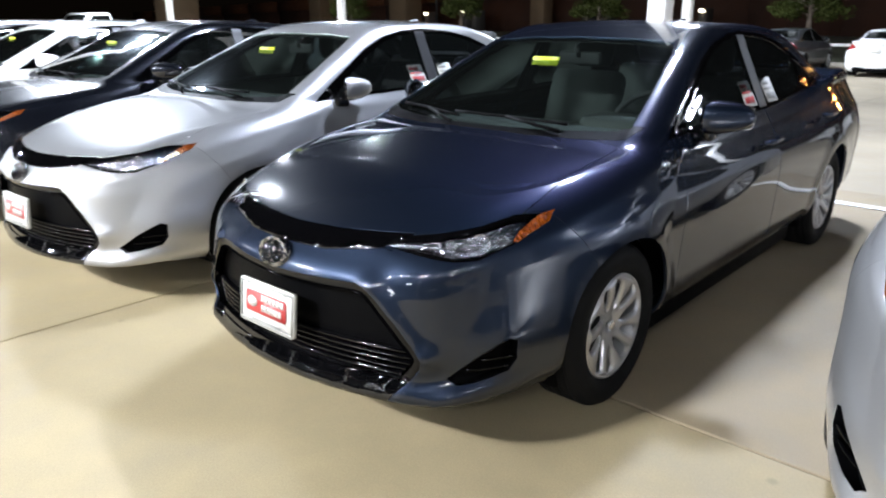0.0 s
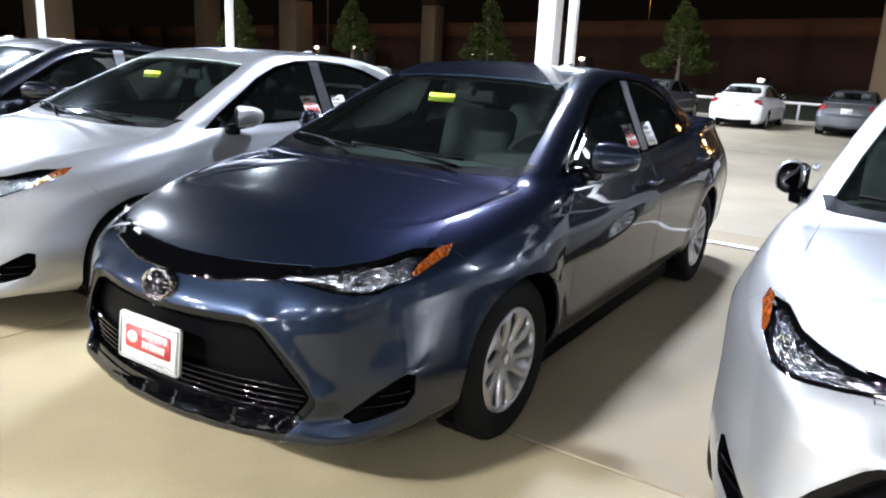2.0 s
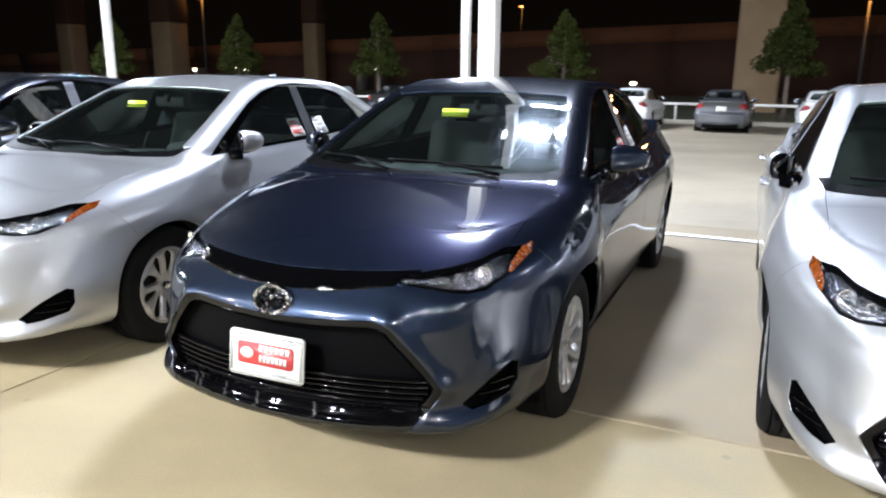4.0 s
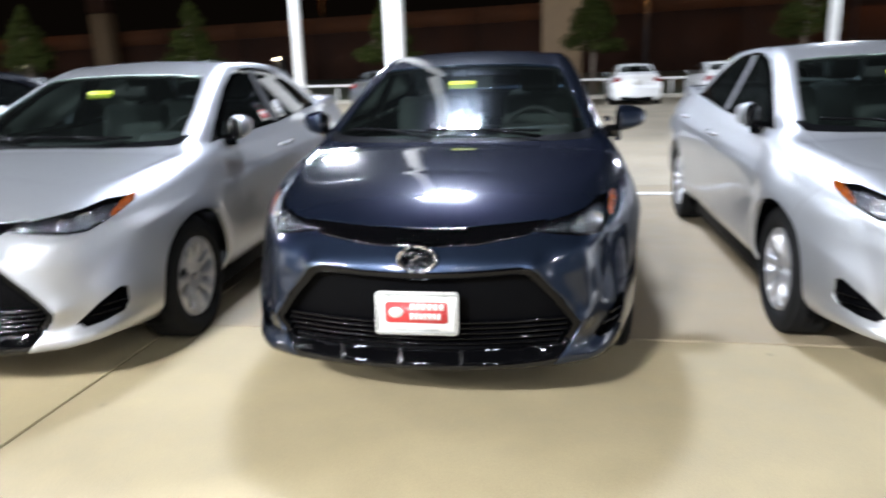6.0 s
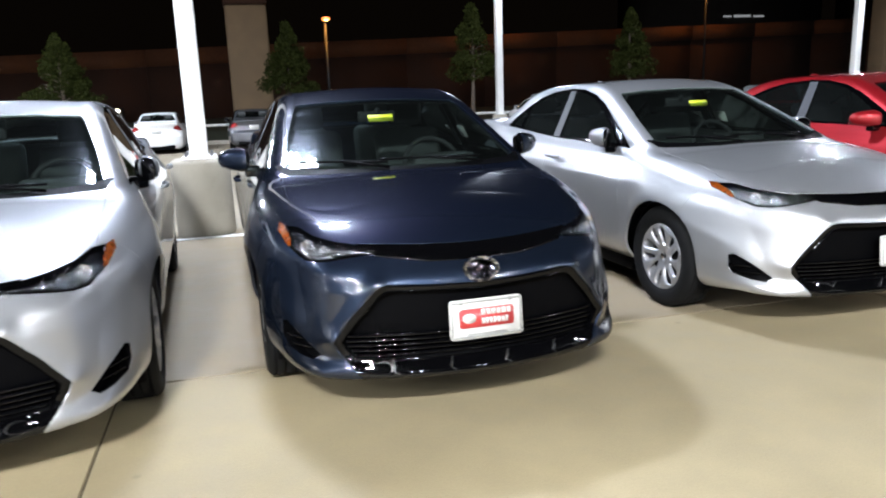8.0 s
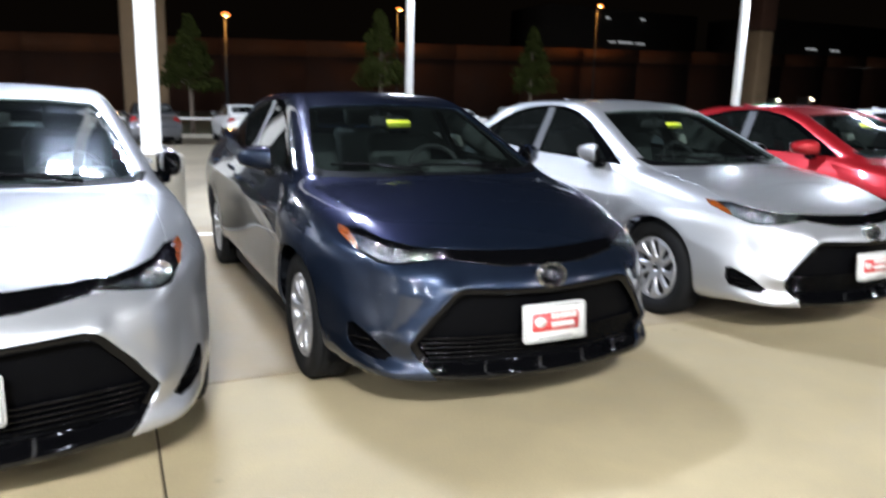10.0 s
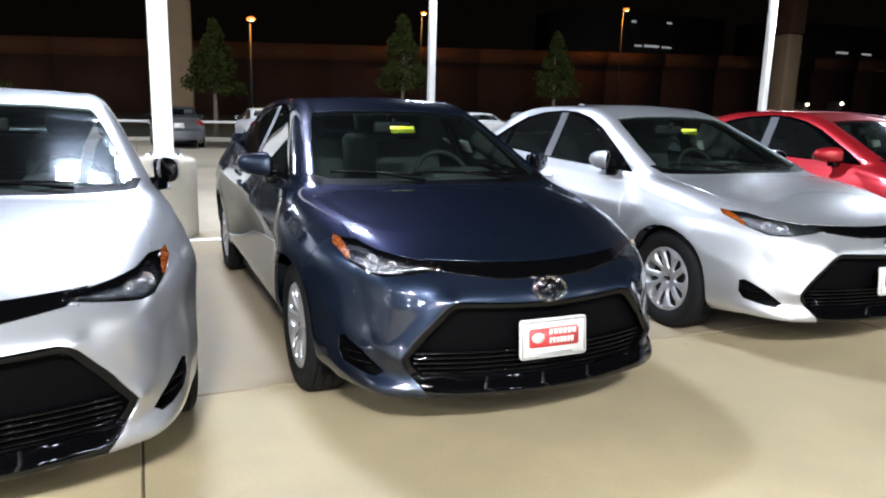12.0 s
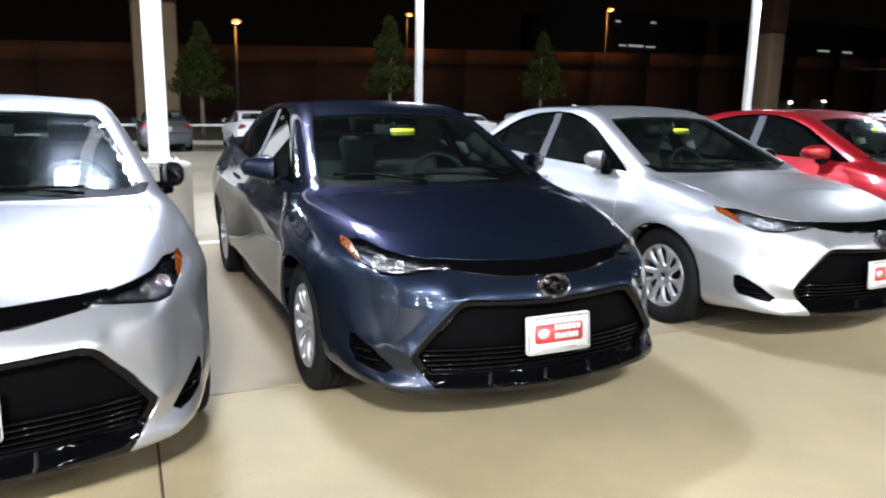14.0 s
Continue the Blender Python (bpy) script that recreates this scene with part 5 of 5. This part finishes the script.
# ---- concrete road columns
for x, y, w in ((0.25, 38.6, 2.1), (-53.6, 54.0, 2.4), (-40.3, 59.2, 1.6), (36.6, 32.9, 1.15), (-66.0, 53.0, 2.0), (-59.5, 32.0, 2.7)):
    col = thing("road_column", "tall square concrete column of a raised road", "column", pose(x, y, -0.46), group="road columns")
    bm = bmesh.new()
    box(bm, (-w / 2, -w / 2, 0), (w / 2, w / 2, 6.6), 0.12, 2)
    part("shaft", bm, M["column"], col)
    # shade above the lamps' reach is put into a darker colour
    bm = bmesh.new()
    box(bm, (-w / 2 - 0.06, -w / 2 - 0.06, 6.62), (w / 2 + 0.06, w / 2 + 0.06, 14.0), 0.12, 2)
    part("upper_shaft", bm, M["dim_brown"], col, "upper shaft, its colour darkened for the shade above the lamps")

# ---- long wall of the road behind, with its parapet in the brighter orange colour
wall = thing("road_wall", "long brown concrete wall of a raised road, orange lamplight put into its colour", "wall", kind="structure")
N = 36
for k in range(N):
    x0, x1 = -130 + 260 * k / N + 0.02, -130 + 260 * (k + 1) / N - 0.02
    for name, z0, z1, y0, mat in (("wall_panel", -0.46, -1.35, 62.0, "dim_brown"), ("parapet", -1.33, 0.0, 61.7, "wall_top_lit")):
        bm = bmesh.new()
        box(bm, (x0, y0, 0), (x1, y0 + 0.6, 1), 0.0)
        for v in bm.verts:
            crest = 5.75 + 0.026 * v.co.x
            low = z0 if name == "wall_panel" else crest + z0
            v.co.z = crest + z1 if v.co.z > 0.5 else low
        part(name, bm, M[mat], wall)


# ---- trees of the verge
def leafy(bm, rng, centre, rx, rz, n, size):
    for _ in range(n):
        while True:
            d = Vector((rng.uniform(-1, 1), rng.uniform(-1, 1), rng.uniform(-1, 1)))
            if 0.25 < d.length < 1:
                break
        p = Vector(centre) + Vector((d.x * rx, d.y * rx, d.z * rz))
        a = Vector((rng.uniform(-1, 1), rng.uniform(-1, 1), rng.uniform(-0.7, 0.7))).normalized()
        b = a.orthogonal().normalized()
        b.rotate(Matrix.Rotation(rng.uniform(0, 6.28), 3, a))
        c = a.cross(b)
        s = size * rng.uniform(0.6, 1.3)
        q = [bm.verts.new(p + s * (u * b + v * c)) for u, v in ((-1, 0), (-0.2, 0.5), (1, 0), (-0.2, -0.5))]
        bm.faces.new(q)


def tree(x, y, height, radius, seed, cone=True):
    rng = random.Random(seed)
    g = -0.32
    t = thing("tree", "young leafy tree with a thin pale trunk on the grass verge", "tree", pose(x, y, g), group="verge trees")
    bm = bmesh.new()
    lean_x = rng.uniform(-0.1, 0.1)
    tube(bm, [(0, 0, -0.05), (lean_x * 0.4, 0, height * 0.3), (lean_x, 0.03, height * 0.65), (lean_x, 0, height * 0.93)], [0.11, 0.085, 0.055, 0.015], 9)
    for k in range(14):
        z = height * (0.38 + 0.45 * k / 14)
        a = rng.uniform(0, 6.28)
        r = radius * (0.72 - 0.5 * k / 14)
        tube(bm, [(lean_x * z / height, 0, z), (r * 0.5 * math.cos(a), r * 0.5 * math.sin(a), z + 0.25 * r), (r * math.cos(a), r * math.sin(a), z + 0.35 * r)], [0.035, 0.022, 0.008], 5)
    part("trunk", bm, M["bark"], t)
    bm = bmesh.new()
    for k in range(90):
        f = rng.random() ** 1.15
        z = height * (0.40 + 0.55 * f)
        reach = 0.95 * radius * ((1 - f) ** 0.85 if cone else math.sqrt(max(0.0, 1 - (2 * f - 0.85) ** 2 / 1.5))) * rng.uniform(0.5, 1.0)
        a = rng.uniform(0, 6.28)
        leafy(bm, rng, (reach * math.cos(a), reach * math.sin(a), z), radius * rng.uniform(0.22, 0.36) * (1.1 - 0.65 * f), radius * rng.uniform(0.16, 0.28), 80, 0.075)
    part("crown", bm, M["leaf"], t, "crown of many small green leaves")


for k, (x, y, h, r, cone) in enumerate(((-7.35, 30.2, 4.5, 1.4, True), (1.62, 30.2, 4.9, 1.3, True), (-16.8, 30.4, 4.6, 1.35, True), (-25.4, 30.3, 4.7, 1.35, True), (10.1, 30.6, 5.8, 1.35, True), (18.4, 30.6, 5.5, 1.3, True), (-34.5, 30.2, 4.7, 1.4, True))):
    tree(x, y, h, r, 11 + k, cone)

# ---- far buildings with a few lit windows
def far_building(x0, x1, y, h, lights):
    b = thing("far_building", "dark distant building with a few lit windows", "building", pose(x0, y, -0.46))
    bm = bmesh.new()
    box(bm, (0, 0, 0), (x1 - x0, 14, h))
    part("wall", bm, M["facade_dark"], b)
    for u, v, w, t in lights:
        bm = bmesh.new()
        box(bm, (u, -0.12, v), (u + w, 0.02, v + t))
        part("window", bm, M["window_glow"], b, "lit window")


far_building(71, 105, 112, 19.0, ((13.0, 13.0, 1.6, 0.3), (15.2, 13.0, 3.4, 0.4), (19.2, 13.0, 2.2, 0.3), (12.0, 17.2, 1.0, 0.35), (20.0, 17.4, 1.1, 0.35)))
far_building(127, 175, 118, 21.0, ((4.0, 14.4, 1.4, 0.3), (16.0, 14.9, 3.6, 0.4), (24.0, 14.9, 3.0, 0.4), (30.0, 11.2, 9.0, 0.6)))

# ---- traffic lights of the road beyond, as small glowing lamps on parked vehicles far off
for x, y, z, mat in ((-54.0, 56.0, 1.7, "head_glow"), (-52.6, 56.0, 1.7, "head_glow"), (-47.5, 56.0, 1.9, "head_glow"), (-46.2, 56.0, 1.8, "head_glow"), (-33.5, 56.0, 1.7, "head_glow"), (-31.6, 56.0, 1.8, "head_glow"), (-23.0, 56.0, 1.8, "head_glow"), (-9.0, 56.0, 0.9, "head_glow"), (63.0, 54.0, 2.2, "head_glow"), (68.0, 54.0, 2.4, "head_glow")):
    lamp = thing("road_light", "small distant vehicle lamp on the road beyond", "vehicle lamp", pose(x, y, 0), group="distant road lights")
    bm = bmesh.new()
    bmesh.ops.create_uvsphere(bm, u_segments=10, v_segments=6, radius=0.5, matrix=pose(0, 0, z) @ Matrix.Diagonal((0.5, 0.2, 0.25, 1)))
    part("lens", bm, M[mat], lamp)
    bm = bmesh.new()
    box(bm, (-0.3, 0.12, -0.46), (0.3, 1.6, z + 0.2), 0.05, 1)
    part("housing", bm, M["facade_dark"], lamp)

# ---- unseen showroom, added behind the camera to close the place and carry the downlights
room = thing("showroom", "added plain grey showroom wall with dark glazing, out of view", "building", pose(0, -22.5, 0))
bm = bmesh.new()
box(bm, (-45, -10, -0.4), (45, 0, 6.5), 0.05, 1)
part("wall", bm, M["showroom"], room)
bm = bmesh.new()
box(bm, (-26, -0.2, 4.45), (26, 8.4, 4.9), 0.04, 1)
part("canopy", bm, M["showroom"], room, "added flat canopy carrying the unseen downlights")
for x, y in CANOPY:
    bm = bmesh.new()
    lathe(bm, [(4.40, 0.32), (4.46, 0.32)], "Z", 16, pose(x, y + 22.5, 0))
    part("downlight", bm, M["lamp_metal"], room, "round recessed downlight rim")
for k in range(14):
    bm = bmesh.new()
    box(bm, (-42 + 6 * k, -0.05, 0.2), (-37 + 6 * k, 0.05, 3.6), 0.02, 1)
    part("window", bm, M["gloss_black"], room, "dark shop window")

# ---------------------------------------------------------------- the cars
saloon, coats = build_saloon()


def stand(m, paint_name, label):
    """One more car of the row: the same form in another paint."""
    c = copy_thing(saloon, m)
    tagged(c, label, "car", group="parked cars")
    return repaint(c, paint_name)


def repaint(c, paint_name):
    for ob in (c, *c.children_recursive):
        if ob.type == "MESH" and ob.material_slots and ob.material_slots[0].link == "OBJECT":
            ob.material_slots[0].material = M[paint_name]
    return c


saloon.matrix_basis = pose(0, 0.3, 0, 0, 0, 0.75) @ pose(0, -0.3, 0)
tagged(saloon, "dark navy blue metallic saloon with a white dealer plate", "car", group="parked cars")
ROW = [
    (-2.138, -0.095, 2.5, "paint_silver", "silver metallic saloon with folded mirrors beside the dark blue one"),
    (2.445, 0.293, 1.9, "paint_silver", "silver metallic saloon with folded mirrors between blue and red ones"),
    (5.05, 0.56, 1.9, "paint_red", "bright red saloon beside a silver one"),
    (7.65, 0.85, 1.9, "paint_white", "white saloon beside a red one"),
    (-4.38, -0.15, 2.0, "paint_black", "black saloon between a silver and a white one"),
    (-6.65, -0.2, 2.0, "paint_white", "white saloon beside a black one"),
    (-8.95, -0.25, 2.0, "paint_silver", "silver saloon at the far end of the row"),
]
for x, y, turn, coat_name, label in ROW:
    c = stand(pose(x, y, -0.004, 0, 0, turn), coat_name, label)
    if "folded" in label:
        for ob in c.children:
            if ob.name.startswith("door_mirror"):
                side = math.copysign(1, ob.location.x)
                ob.matrix_basis = pose(side * 0.772, 1.640, 0.956, 0, 0, side * 48)
BACK = [
    (-3.36, "paint_white", "white saloon seen from behind at the back of the lot"),
    (-0.22, "paint_grey", "grey saloon seen from behind at the back of the lot"),
    (2.87, "paint_white", "white saloon at the back of the lot by the rail"),
    (5.85, "paint_white", "white saloon at the back of the lot by the verge"),
    (-6.4, "paint_grey", "grey saloon with red tail lights at the back of the lot"),
    (11.4, "paint_white", "white saloon far along the back of the lot"),
    (-12.6, "paint_black", "dark saloon at the back of the lot"),
]
for x, coat_name, label in BACK:
    y = 23.2
    stand(pose(x, y + 4.65, spill(y + 2.3), 0, 0, 180), coat_name, label)


def pickup(m):
    """A white pickup truck parked far down the lot."""
    p = thing("pickup_truck", "white pickup truck parked far down the lot", "pickup truck", m, group="parked cars")

    def block(name, x0, x1, x2, profile, mat, label=""):
        """A body part: side outline (y, z), x1 half width at the foot, x2 at the top."""
        bm = bmesh.new()
        zs = [z for _, z in profile]
        lo, hi = min(zs), max(zs)
        sides = [[bm.verts.new((s * (x1 + (x2 - x1) * (z - lo) / (hi - lo)) + x0, y, z)) for y, z in profile] for s in (1, -1)]
        n = len(profile)
        bm.faces.new(sides[0])
        bm.faces.new(sides[1][::-1])
        for k in range(n):
            bm.faces.new((sides[0][k], sides[1][k], sides[1][(k + 1) % n], sides[0][(k + 1) % n]))
        bmesh.ops.recalc_face_normals(bm, faces=bm.faces[:])
        bmesh.ops.bevel(bm, geom=bm.edges[:], offset=0.03, segments=2, affect="EDGES", clamp_overlap=True)
        return part(name, bm, M[mat], p, label)

    block("body", 0, 0.98, 0.93, [(0.0, 0.45), (5.7, 0.45), (5.7, 1.12), (1.5, 1.12), (1.3, 1.14), (0.15, 1.05), (0.0, 0.9)], "paint_white")
    block("cab", 0, 0.90, 0.74, [(1.35, 1.10), (3.6, 1.10), (3.45, 1.80), (3.2, 1.86), (2.3, 1.86), (2.1, 1.82)], "paint_white")
    block("windscreen", 0, 0.76, 0.66, [(1.36, 1.17), (1.44, 1.17), (2.08, 1.76), (1.98, 1.76)], "glass_tint")
    for s in (1, -1):
        bm = bmesh.new()
        slab(bm, [(1.75, 1.18), (3.40, 1.18), (3.28, 1.72), (2.24, 1.72)], 0.02, Matrix(((0, 0, s, s * 0.855), (1, 0, 0, 0), (0, 1, 0, 0), (0, 0, 0, 1))))
        bmesh.ops.recalc_face_normals(bm, faces=bm.faces[:])
        part("side_window", bm, M["glass_tint"], p)
        bm = bmesh.new()
        box(bm, (s * 0.72 - 0.14, -0.03, 0.72), (s * 0.72 + 0.14, 0.08, 0.92), 0.03, 1)
        part("headlight", bm, M["lamp_facets"], p)
        for y in (1.0, 4.5):
            bm = bmesh.new()
            lathe(bm, [(-0.13, 0.20), (-0.13, 0.36), (-0.10, 0.39), (0.10, 0.39), (0.13, 0.36), (0.13, 0.20)], "X", 24, pose(s * 0.86, y, 0.39))
            tyre = part("wheel", bm, M["rubber"], p)
            bm = bmesh.new()
            lathe(bm, [(s * 0.10, 0.215), (s * 0.11, 0.16), (s * 0.07, 0.10), (s * 0.12, 0.0001)], "X", 20, pose(s * 0.86, y, 0.39))
            part("rim", bm, M["wheel_silver"], tyre)
    bm = bmesh.new()
    box(bm, (-0.60, -0.02, 0.62), (0.60, 0.06, 0.94), 0.03, 1)
    part("grille", bm, M["gloss_black"], p)
    bm = bmesh.new()
    box(bm, (-0.97, -0.10, 0.42), (0.97, 0.10, 0.60), 0.04, 2)
    part("bumper", bm, M["chrome"], p)


pickup(pose(-38.0, 13.2, spill(15.0), 0, 0, 18))

# ---------------------------------------------------------------- paint lines and the slabs of the lot
bm = bmesh.new()
box(bm, (-30, 4.93, 0.0005), (30, 5.03, 0.004), 0.0)
structure("line_marking", bm, M["line_paint"], "worn white line across the back of the stalls", "road marking")

lot = thing("pavement", "tan concrete slabs of the lot with open joints", "pavement", kind="structure")
S = 4.5
slab_data = {}
for i in range(-9, 10):
    for j in range(-6, 7):
        x0, y0 = -1.55 + S * i, 1.0 + S * j
        y1 = min(y0 + S, 28.64)
        a, b = spill(y0), spill(y1)
        key = (j,)
        if key not in slab_data:
            bm = bmesh.new()
            box(bm, (0.005, 0.005, -0.16), (S - 0.005, y1 - y0 - 0.005, 0), 0.004, 1)
            for v in bm.verts:
                v.co.z += a + (b - a) * v.co.y / (y1 - y0)
            slab_data[key] = as_mesh(bm, "slab", M["concrete" if j < 0 else "concrete_old" if j == 0 else "concrete_pale"])
            for f in slab_data[key].polygons:
                f.use_smooth = False
            bm.free()
        ob = new("slab", slab_data[key])
        ob.parent = lot
        ob.location = (x0, y0, random.uniform(-0.0015, 0.0))
bm = bmesh.new()
for j in range(-6, 7):
    y0 = 1.0 + S * j
    y1 = min(y0 + S, 28.64)
    n = len(bm.verts)
    q = [bm.verts.new((x, y, spill(y) - 0.008)) for x, y in ((-42.0, y0), (43.9, y0), (43.9, y1), (-42.0, y1))]
    bm.faces.new(q)
structure("joint_fill", bm, M["sealant"], "dark sealant in the joints between the slabs", "joint")
